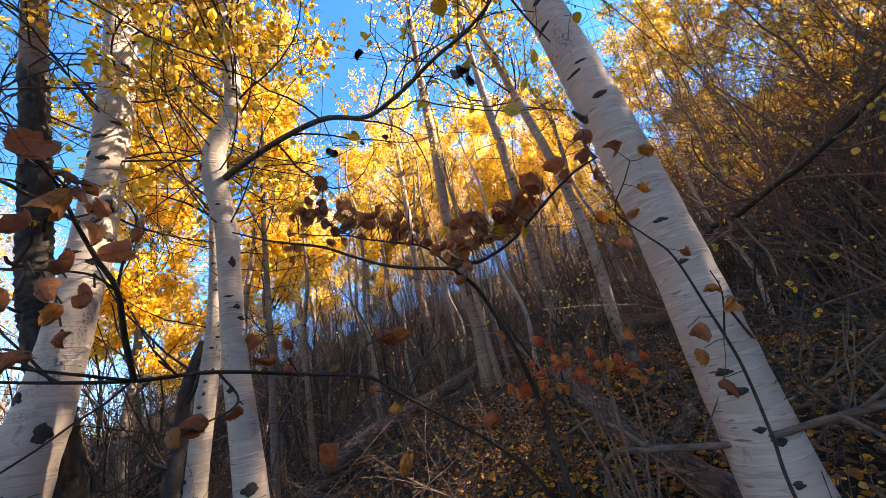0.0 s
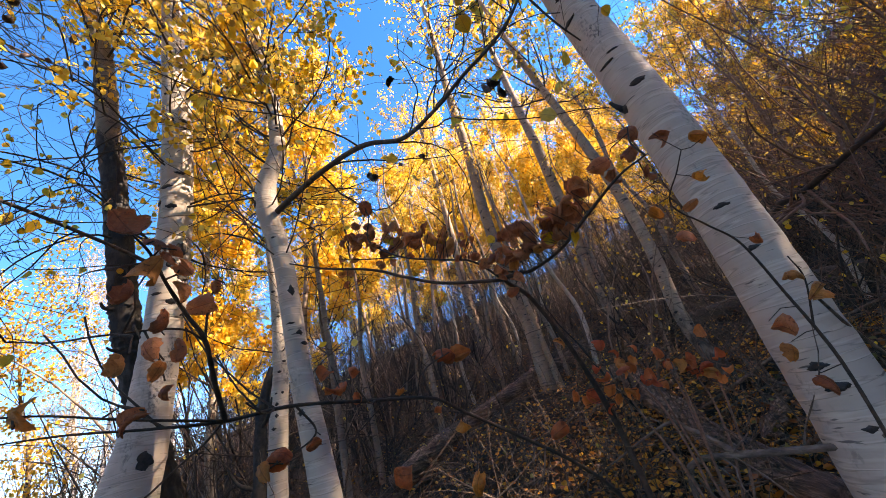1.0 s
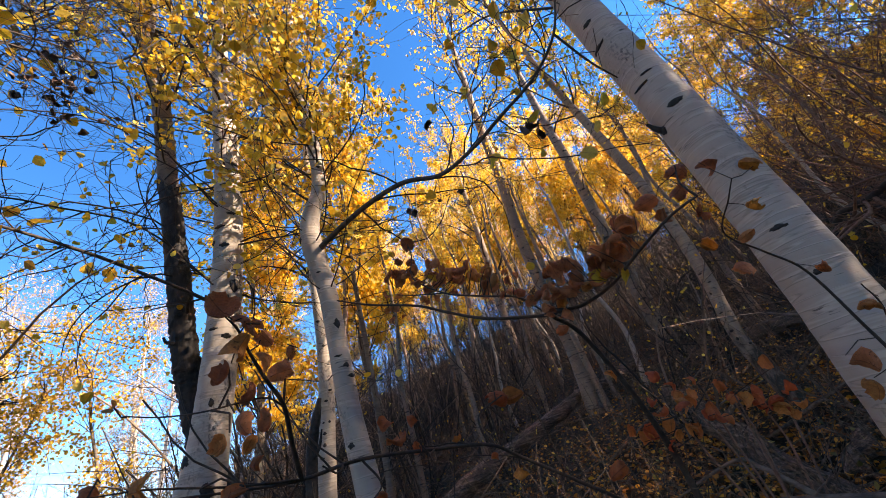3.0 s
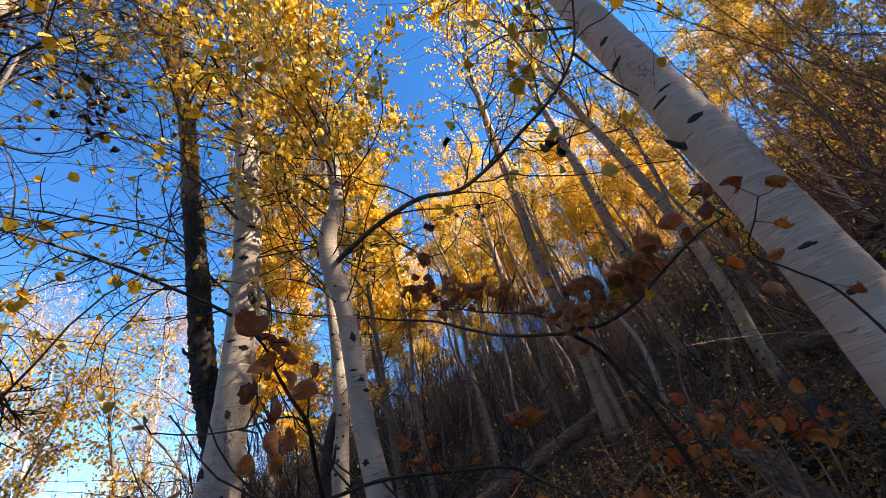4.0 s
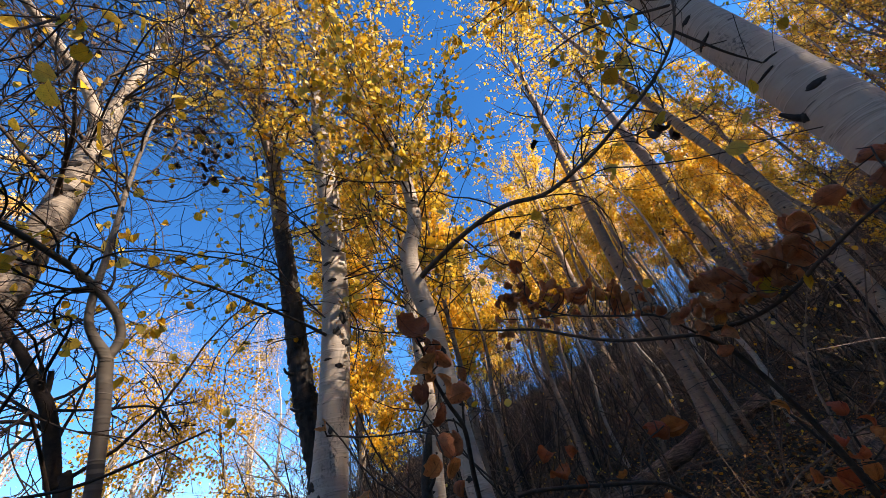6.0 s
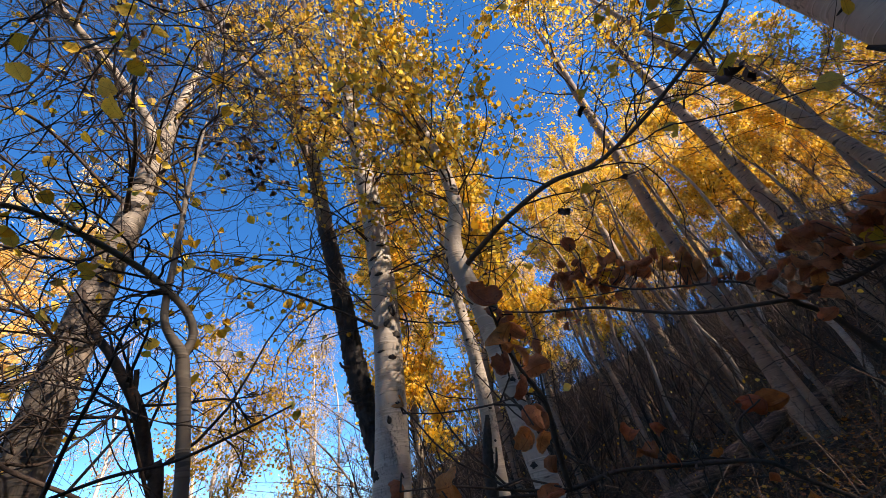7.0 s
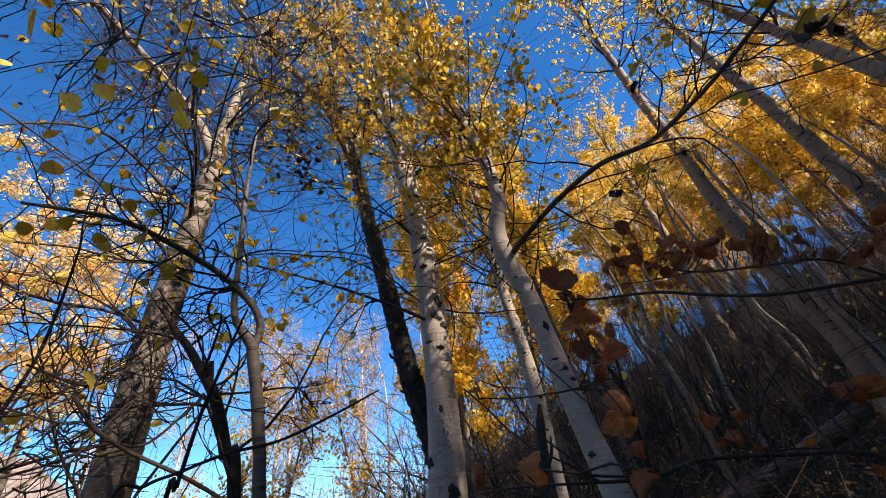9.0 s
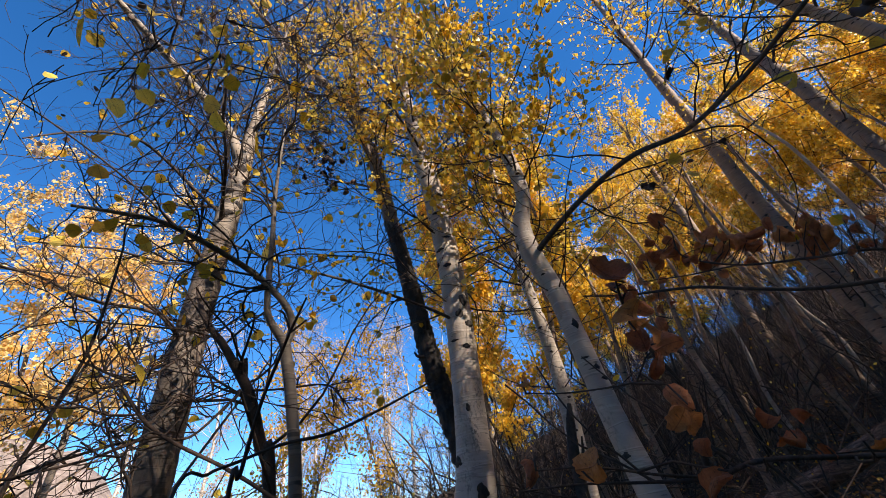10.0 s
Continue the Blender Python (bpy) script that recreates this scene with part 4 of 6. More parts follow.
def path_shoots():
    """Thin bare shoots close beside the path, and a taller broken shrub behind them."""
    root = empty("bare_shrub", (-0.60, 0.09, 0.28), "thin dark bare shoots close beside the path", "shrub")
    rng = np.random.default_rng(18)
    for q in ([(-0.60, 0.09, 0.28, 0.003), (-0.58, 0.07, 1.2, 0.002), (-0.555, 0.062, 1.571, 0.0016), (-0.544, 0.063, 1.6, 0.0015), (-0.524, 0.06, 1.639, 0.0013), (-0.503, 0.058, 1.666, 0.0012), (-0.483, 0.053, 1.678, 0.001), (-0.464, 0.047, 1.683, 0.0008), (-0.454, 0.045, 1.689, 0.0006)],
              [(-0.483, 0.053, 1.677, 0.0009), (-0.472, 0.053, 1.678, 0.0007), (-0.462, 0.051, 1.677, 0.0006)],
              [(-0.484, 0.053, 1.679, 0.0009), (-0.485, 0.048, 1.691, 0.0007), (-0.487, 0.045, 1.694, 0.0006)],
              [(-0.60, 0.08, 0.5, 0.0024), (-0.575, 0.02, 1.4, 0.0016), (-0.563, 0.03, 1.585, 0.0012), (-0.578, 0.057, 1.607, 0.0012), (-0.59, 0.082, 1.617, 0.0013), (-0.577, 0.112, 1.628, 0.0014), (-0.55, 0.141, 1.632, 0.0014), (-0.518, 0.171, 1.646, 0.0012), (-0.481, 0.198, 1.662, 0.0008)]):
        tube_part("shoot", q, M_TWIG, root, "", 7, 6)
    root = empty("bare_shrub", (-1.25, 0.22, 0.25), "broken dark shrub stems with cut ends", "shrub")
    for q in ([(-1.35, 0.12, 0.22, 0.008), (-1.44, 0.06, 1.4, 0.006), (-1.451, 0.061, 1.728, 0.0054), (-1.45, 0.072, 1.827, 0.0054), (-1.448, 0.084, 1.921, 0.0051), (-1.446, 0.095, 2.061, 0.005), (-1.449, 0.077, 2.321, 0.0041), (-1.451, 0.058, 2.42, 0.0034), (-1.453, 0.039, 2.581, 0.0026)],
              [(-0.92, 0.5, 0.3, 0.007), (-0.89, 0.46, 1.3, 0.0055), (-0.918, 0.374, 1.589, 0.0044), (-0.948, 0.326, 1.636, 0.0043), (-0.983, 0.26, 1.685, 0.0043), (-1.014, 0.185, 1.728, 0.0042), (-1.027, 0.143, 1.758, 0.0042), (-1.033, 0.122, 1.781, 0.0042), (-1.039, 0.098, 1.812, 0.0035)],
              [(-1.1, 0.26, 0.25, 0.005), (-1.11, 0.21, 1.5, 0.0035), (-1.122, 0.177, 1.671, 0.0033), (-1.128, 0.154, 1.714, 0.003), (-1.136, 0.124, 1.763, 0.003), (-1.142, 0.097, 1.821, 0.0028)]):
        q = [(x, y, z, r * 0.75) for x, y, z, r in q]
        ob, lp = tube_part("stem", q, M_TWIG, root, "", 8, 6)
        o1 = sprout(rng, lp[None, 8:, :3], lp[None, 8:, 3], 6, 0.1, 0.95, 0.3, 55, 8, 0.32, 0.02)
        crown(root, rng, [o1, sprout(rng, *o1, 4, 0.2, 1, 0.5, 50, 5, 0.34, 0.0)], M_TWIG, 0, 0, M_YELLOW, sides=(5, 4))


def slope_trees():
    """The separate trees that stand a few steps up the slope."""
    specs = [
        ("aspen_tree", "tan aspen standing on the slope above a fallen log", M_TAN, [(0.86, 4.5, 1.35, 0.15), (0.90, 4.55, 2.2, 0.125), (0.87, 4.56, 2.7, 0.12), (0.85, 4.56, 3.8, 0.114), (0.92, 4.55, 4.97, 0.108), (0.95, 4.54, 6.13, 0.098), (1.05, 4.52, 7.9, 0.07), (1.1, 4.5, 9.5, 0.03), (1.1, 4.5, 10.5, 0.01)], 5.6, 10.2, 30, 1.3, 2300, M_YELLOW),
        ("aspen_tree", "pale brown aspen high on the slope", M_TAN, [(2.5, 5.9, 1.95, 0.16), (2.49, 5.94, 2.79, 0.143), (2.48, 5.94, 3.63, 0.14), (2.5, 5.94, 4.62, 0.135), (2.52, 5.93, 5.73, 0.125), (2.5, 5.93, 7.0, 0.11), (2.5, 5.9, 9.0, 0.07), (2.5, 5.9, 11.0, 0.02)], 6.2, 10.8, 28, 1.4, 2600, M_AMBER),
        ("aspen_tree", "spotted aspen with a blackened foot", M_BURNT, [(1.72, 2.66, 1.08, 0.085), (1.66, 2.78, 1.45, 0.068), (1.63, 2.80, 1.75, 0.064), (1.66, 2.78, 2.18, 0.062), (1.66, 2.78, 2.7, 0.06), (1.61, 2.81, 3.4, 0.058), (1.55, 2.85, 3.97, 0.053), (1.48, 2.88, 4.6, 0.046), (1.36, 2.94, 6.0, 0.028), (1.28, 3.0, 7.4, 0.008)], 3.9, 7.2, 26, 1.1, 1100, M_YELLOW),
        ("aspen_tree", "reddish-tan slim aspen far up the slope", M_TAN, [(0.6, 7.95, 2.15, 0.14), (0.53, 7.93, 2.85, 0.125), (0.5, 7.93, 3.81, 0.12), (0.56, 7.92, 5.15, 0.11), (0.6, 7.9, 7.5, 0.07), (0.6, 7.9, 9.8, 0.015)], 4.5, 9.6, 28, 1.3, 4200, M_YELLOW),
        ("aspen_tree", "white aspen with knots standing among shrubs", M_WHITE, [(-1.2, 2.32, 0.6, 0.062), (-1.18, 2.32, 1.26, 0.055), (-1.15, 2.33, 1.69, 0.053), (-1.12, 2.35, 2.07, 0.05), (-1.11, 2.35, 2.45, 0.045), (-1.13, 2.36, 3.2, 0.036), (-1.1, 2.4, 4.4, 0.024), (-1.1, 2.4, 5.6, 0.006)], 2.8, 5.4, 22, 0.8, 1500, M_YELLOW),
        ("aspen_sapling", "thin pale aspen stem behind a white aspen", M_GREY, [(-0.98, 2.9, 0.85, 0.03), (-1.0, 2.95, 2.2, 0.026), (-1.02, 2.95, 3.2, 0.022), (-1.0, 2.95, 4.5, 0.012), (-1.0, 2.95, 5.2, 0.005)], 2.8, 5.0, 16, 0.7, 900, M_YELLOW),
    ]
    slim = (0.64, 0.72, 0.74, 0.74, 1.0, 0.9)
    for i, (name, label, bark, pts, z0, z1, n, ln, leaves, lm) in enumerate(specs):
        pts = [(x, y, z, r * slim[i]) for x, y, z, r in pts]
        root, p, rng = tree(name, label, pts, bark, 30 + i, 16, 6, 0.15)
        lp, lr = limb_starts(rng, p, z0, z1, n, ln, 50, 7, 0.2, 0.05, 0.26)
        o = twigs_on(rng, lp, lr, [(5, 0.15, 1, 0.5, 45, 5, 0.22, 0.03), (4, 0.2, 1, 0.5, 45, 4, 0.25, 0.0)])
        crown(root, rng, [(lp, lr)] + o, M_TWIG, leaves, 0.05, lm, "kite", (5, 3, 3), droop=0.8)
        lp, lr = limb_starts(rng, p, p[0, 2] + 0.8, z0, 12, 0.7, 75, 6, 0.25, 0.02, 0.1)
        crown(root, rng, [(lp, lr)] + twigs_on(rng, lp, lr, [(3, 0.2, 1, 0.5, 50, 4, 0.28, 0.0)]), M_TWIG, 0, 0.04, lm, twig_name="bare_brushwork", sides=(4, 3))
        for k in range(18):
            c = p[rng.integers(6, max(8, len(p) * 2 // 3))]
            if c[2] < pts[0][2] + 0.3:
                continue
            knot(root, (c[0], c[1], c[2]), c[3], math.degrees(math.atan2(-c[1], -c[0])) + rng.normal() * 35, c[2], c[3] * (0.3 + 0.4 * rng.random()), c[3] * (0.2 + 0.3 * rng.random()))


big_aspen()
crooked_aspen()
white_aspen()
dark_tree()
grey_tree()
forked_sapling()
bare_stem()
path_shoots()
slope_trees()


# ---- trees further off ----
def far_tree(name, label, height, crown_from, bark, leaf, leaves, leaf_size, seed, spread=1.0, radius=0.07, group="", limbs=30):
    rng = np.random.default_rng(seed)
    root = empty(name, (0, 0, -200), label, "tree", group)
    lean = rng.normal(size=2) * 0.03 * height
    pts = [(lean[0] * t * t + 0.05 * rng.normal(), lean[1] * t * t + 0.05 * rng.normal(), -200 + height * t, radius * (1.02 - t) + 0.004) for t in np.linspace(0, 1, 8)]
    pts[0] = (0, 0, -200.15, radius * 1.25)
    p, v, f = trunk_mesh(rng, pts, bark, 9, 4, 0.0, 0.02)
    part("trunk", make_mesh("trunk", local(v, root), f, bark), root)
    z0 = -200 + height * crown_from
    lp, lr = limb_starts(rng, p, z0, -200 + height, limbs, spread, 42, 6, 0.16, 0.08, 0.3)
    o = twigs_on(rng, lp, lr, [(5, 0.15, 1, 0.48, 42, 4, 0.2, 0.06), (3, 0.2, 1, 0.5, 45, 3, 0.2, 0.0)])
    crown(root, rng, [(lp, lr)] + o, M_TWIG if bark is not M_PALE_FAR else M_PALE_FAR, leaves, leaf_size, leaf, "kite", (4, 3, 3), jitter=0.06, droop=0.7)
    return root


# The sunlit tone is put into this bark colour; far twigs share it.
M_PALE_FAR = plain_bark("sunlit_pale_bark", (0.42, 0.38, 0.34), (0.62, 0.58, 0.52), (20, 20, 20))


def plant(root, places):
    """Moves the model tree to the first place and copies it to the others: (x, y, turn, size)."""
    for i, (x, y, turn, size) in enumerate(places):
        m = pose(x, y, float(terrain(x, y)) - 0.03, 0, 0, turn)
        if i == 0:
            root.matrix_basis = m @ Matrix.Diagonal((size, size, size, 1))
        else:
            ob = copy_thing(root, m)
            ob.scale = (size, size, size)


plant(far_tree("aspen_tree", "dense amber-yellow aspen crown in sunlight", 7.2, 0.2, M_GREY, M_AMBER, 17000, 0.05, 51, 0.95, 0.05, "amber aspens behind the white trunks"), [(-2.95, 4.5, 0, 1.0), (-1.75, 5.2, 130, 1.05), (-3.6, 5.6, 70, 1.0)])
far_places = [(-2.3, 10.2, 0, 1.0), (-0.9, 11.5, 60, 1.05), (0.9, 12.3, 120, 1.1), (2.4, 11.0, 200, 1.0), (3.9, 11.6, 260, 1.05), (5.6, 10.6, 310, 1.0), (-3.4, 13.5, 20, 1.1), (1.6, 15.0, 80, 1.15), (4.8, 14.0, 140, 1.1), (7.3, 11.8, 100, 1.0), (-0.2, 8.8, 220, 0.8), (3.3, 8.6, 40, 0.8)]
plant(far_tree("aspen_tree", "sunlit golden aspen on the upper slope", 7.6, 0.16, M_TAN, M_YELLOW, 9000, 0.077, 52, 1.15, 0.07, "golden aspens along the ridge"), far_places[::2])
plant(far_tree("aspen_tree", "sunlit golden aspen on the upper slope", 7.0, 0.14, M_TAN, M_YELLOW, 9000, 0.077, 53, 1.05, 0.06, "golden aspens along the ridge"), far_places[1::2])
plant(far_tree("aspen_tree", "tall sunlit golden aspen beyond the slope", 7.4, 0.1, M_TAN, M_PALE_GOLD, 11000, 0.075, 60, 1.3, 0.05, "tall golden aspens beyond the slope", 38), [(2.0, 14.0, 0, 0.95), (-2.9, 16.5, 70, 1.0), (6.0, 16.5, 140, 1.1), (0.3, 19.0, 200, 1.35), (11.0, 19.0, 300, 1.2), (4.2, 21.5, 20, 1.6), (-4.5, 24.0, 90, 1.3), (10.0, 24.0, 150, 1.7), (1.8, 26.5, 220, 1.9), (-1.6, 29.0, 280, 1.8), (16.0, 29.0, 10, 1.8), (8.0, 31.5, 110, 2.1), (-5.4, 14.0, 250, 0.9), (-6.8, 12.2, 15, 0.85)])
plant(far_tree("aspen_tree", "tall golden aspen below the slope", 8.8, 0.3, M_GREY, M_PALE_GOLD, 10000, 0.062, 54, 1.1, 0.07, "golden aspens downhill"), [(-8.6, 1.35, 0, 1.0), (-9.4, 0.55, 90, 0.95), (-10.5, -1.4, 200, 1.15), (-11.4, -3.6, 10, 1.0)])
plant(far_tree("aspen_sapling", "small sparse amber aspen downhill", 3.5, 0.16, M_GREY, M_BRONZE, 4600, 0.034, 55, 0.62, 0.03, "small amber aspens downhill"), [(-4.6, 3.98, 0, 1.02), (-4.5, 2.9, 100, 0.85), (-5.6, 3.1, 200, 1.12)])
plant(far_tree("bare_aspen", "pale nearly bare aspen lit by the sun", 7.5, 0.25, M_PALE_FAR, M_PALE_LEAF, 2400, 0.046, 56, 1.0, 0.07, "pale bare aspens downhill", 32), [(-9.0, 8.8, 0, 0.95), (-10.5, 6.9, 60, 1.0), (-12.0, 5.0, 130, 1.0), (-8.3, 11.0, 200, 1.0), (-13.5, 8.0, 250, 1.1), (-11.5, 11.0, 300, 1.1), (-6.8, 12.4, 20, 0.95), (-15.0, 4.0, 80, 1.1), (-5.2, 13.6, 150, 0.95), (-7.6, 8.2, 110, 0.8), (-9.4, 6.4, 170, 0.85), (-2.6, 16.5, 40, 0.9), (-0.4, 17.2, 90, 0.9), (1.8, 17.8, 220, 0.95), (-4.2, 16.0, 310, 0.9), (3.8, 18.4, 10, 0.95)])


# Mostly outside the view at right: added to shade the near trunks and ground.
plant(far_tree("aspen_tree", "dense golden aspen uphill, mostly out of view, added to block the sun", 5.8, 0.1, M_TAN, M_YELLOW, 6500, 0.085, 57, 1.5, 0.08, "golden aspens uphill", 22), [(6.3, 0.6, 0, 0.76), (7.4, 2.9, 70, 0.6), (6.2, -0.6, 140, 0.72), (6.6, -2.0, 30, 0.6), (10.5, 4.0, 160, 0.75), (12.0, 2.8, 110, 0.8), (11.5, 5.4, 20, 0.8), (5.0, -0.2, 210, 0.72), (11.5, -1.6, 45, 0.58), (11.8, -0.2, 130, 0.6), (12.0, 1.3, 250, 0.62), (13.0, 0.6, 300, 0.52), (12.9, -1.0, 15, 0.5), (11.3, 2.5, 95, 0.62), (12.8, 2.4, 185, 0.55), (9.5, 0.2, 75, 0.45), (9.3, 1.0, 165, 0.45), (9.6, -0.5, 255, 0.42)])
plant(far_tree("aspen_tree", "thin golden aspen high on the slope", 5.6, 0.12, M_TAN, M_YELLOW, 6000, 0.06, 59, 1.4, 0.07, "golden aspens high on the slope", 18), [(7.2, 4.2, 200, 1.0), (5.9, 4.5, 120, 0.85), (4.6, 6.2, 60, 0.8), (7.0, 3.2, 20, 0.9), (8.0, 6.2, 300, 1.0), (9.4, 7.8, 100, 1.0), (9.6, 5.0, 50, 1.0), (6.4, 5.4, 80, 0.9), (7.4, 7.4, 170, 0.95), (8.2, 9.4, 230, 1.0), (6.2, 8.8, 310, 0.8), (7.0, 11.2, 40, 0.95), (8.6, 13.0, 90, 1.0), (5.6, 12.4, 140, 0.85), (7.2, 14.8, 190, 1.0), (5.0, 10.6, 260, 0.75)])
# Never in view: these crowns are added to hold back sky light from behind.
plant(far_tree("aspen_tree", "unseen broad golden aspen added behind the path to cut sky light", 8.0, 0.12, M_TAN, M_YELLOW, 4200, 0.16, 58, 1.9, 0.09, "golden aspens behind the path", 16), [(0.5, -4.2, 0, 1.0), (2.8, -3.8, 60, 1.0), (-2.0, -4.6, 120, 1.0), (4.6, -4.6, 180, 1.1), (-4.4, -4.0, 240, 1.05), (-6.4, -5.0, 90, 1.1), (4.2, -2.2, 150, 0.8), (6.8, -5.4, 200, 1.1)])


def slope_poles():
    """Thin bare trunks all over the shaded slope."""
    rng = np.random.default_rng(61)
    models = [far_tree("slender_aspen", "thin grey bare aspen on the shaded slope", h, 0.55, b, M_YELLOW, n, 0.045, 62 + i, 0.55, r, "thin aspens on the slope", 11) for i, (h, n, r, b) in enumerate(((5.2, 120, 0.034, M_TAN), (6.0, 260, 0.042, M_TAN), (4.4, 60, 0.024, M_WHITE)))]
    lists = [[], [], []]
    for i in range(66):
        az, d = radians(-24 + 100 * rng.random()), 4.2 + 15 * rng.random() ** 1.3
        lists[i % 3].append((d * math.sin(az), d * math.cos(az), 360 * rng.random(), 0.7 + 0.45 * rng.random()))
    lists[0] += [(4.52, 5.12, 30, 1.0), (5.3, 4.7, 120, 0.9), (5.05, 4.35, 200, 0.95)]
    for m, pl in zip(models, lists):
        plant(m, pl)


slope_poles()


# ---- shrubs on the slope ----
def shrub_model(name, label, height, stems, twig_material, leaf, leaves, leaf_size, seed, group, thick=0.012, dense=(6, 3)):
    rng = np.random.default_rng(seed)
    root = empty(name, (0, 0, -200), label, "shrub", group)
    a = rng.random(stems) * 2 * math.pi
    way = np.stack([np.cos(a) * 0.28, np.sin(a) * 0.28, np.ones(stems)], 1)
    st = np.stack([np.cos(a) * 0.1, np.sin(a) * 0.1, np.full(stems, -200.1)], 1)
    lp = grow(rng, st, way, height * (0.7 + 0.5 * rng.random(stems)), 9, 0.17, 0.0)
    lr = thick * np.linspace(1, 0.2, 9)[None] * (0.6 + 0.8 * rng.random(stems))[:, None]
    o = twigs_on(rng, lp, lr, [(dense[0], 0.15, 1, 0.45, 48, 7, 0.24, 0.02), (dense[1], 0.15, 1, 0.55, 50, 4, 0.28, 0.0)])
    crown(root, rng, [(lp, lr)] + o, twig_material, leaves, leaf_size, leaf, "round", (5, 4, 3), jitter=0.03, droop=0.6)
    return root


plant(shrub_model("bare_shrub", "tall tangle of reddish bare twigs with few yellow leaves", 3.4, 13, M_TWIG_RED, M_AMBER, 420, 0.022, 71, "tall shrubs on the slope", 0.0055, (8, 5)), [(3.0, 1.7, 0, 1.0), (3.5, 2.7, 80, 1.05), (3.4, 0.8, 160, 1.0), (4.5, 3.8, 240, 1.1), (4.4, 1.9, 300, 1.15), (4.4, 0.2, 200, 1.1), (6.2, 3.0, 20, 1.3), (5.2, 5.4, 100, 1.3)])
# First and last stand out of view, added to shade the big aspen.
plant(shrub_model("leafy_shrub", "tall shrub with many small golden leaves", 4.2, 8, M_TWIG, M_YELLOW, 2600, 0.034, 72, "golden shrubs on the slope"), [(5.6, 0.7, 0, 0.9), (6.2, 2.2, 90, 0.9), (6.8, 6.0, 30, 1.1), (4.3, 0.0, 220, 0.9)])
plant(shrub_model("leafy_shrub", "small shrub with sparse bright yellow leaves on the slope", 1.7, 4, M_BRUSH, M_YELLOW, 50, 0.03, 74, "small yellow shrubs on the slope"), [(1.2, 3.1, 0, 0.8), (2.0, 4.1, 90, 1.0), (2.9, 3.4, 180, 0.9), (-0.1, 3.4, 250, 0.5), (2.3, 4.8, 300, 1.1)])
plant(shrub_model("bare_shrub", "grey-brown bare thicket shrub", 2.0, 7, M_BRUSH, M_YELLOW, 24, 0.03, 73, "low shrubs on the slope"), [(-1.3, 4.9, 0, 1), (0, 6.4, 50, 1), (-1.2, 6.2, 100, 1.1), (1.6, 7.2, 150, 1.1), (-2.4, 7, 200, 1.2), (0.4, 9, 250, 1.3), (3.2, 7.2, 300, 1.2), (-3.4, 3.6, 20, 0.5), (-2.6, 2.9, 70, 0.8), (-4.2, 5.4, 110, 1.1), (4.6, 7.6, 170, 1.2), (-1.9, 3.4, 220, 0.8), (-5.8, 1.8, 260, 0.55), (-5, 2.6, 330, 0.5), (-2.9, 0, 15, 1.35), (-2.4, 1.5, 95, 0.57), (-3.6, 0.9, 140, 0.75), (-3.3, -0.9, 60, 1.5), (-3.4, 2.4, 290, 0.65), (-3.3, 5.2, 5, 1.5), (-4.6, 7, 125, 1.7), (-6, 5.6, 215, 0.99), (-3.9, 8.6, 35, 1.9), (-7.6, 7.2, 75, 1.18), (-5.6, 9.4, 165, 2), (-7, 3.6, 255, 0.8), (-9, 5, 345, 1.24), (-3.9, 3.9, 40, 0.85), (-4.6, 3, 130, 0.9), (-4.4, 4.9, 190, 0.95), (-5.4, 4, 280, 1), (-3.6, 4.6, 10, 1.6), (-5.2, 1.9, 85, 0.95), (-4.9, 0.8, 155, 1.9), (-5.6, -0.2, 235, 2), (-11.7, 2.1, 183, 1.37), (-13.3, 3.1, 333, 1.42), (-8.3, 2.4, 238, 1.36), (-9.3, 3.2, 26, 1.41), (-8.5, 3.4, 240, 1.40), (-9.6, 4.5, 52, 1.28), (-7.6, 4.0, 110, 1.21), (-8.1, 4.9, 199, 1.11), (-10.7, 7.2, 71, 1.30), (-8.7, 6.6, 67, 1.05), (-10.2, 8.5, 107, 1.36), (-10.1, 9.4, 84, 1.40), (-7.0, 7.3, 101, 1.27), (-8.0, 9.2, 104, 1.12)])


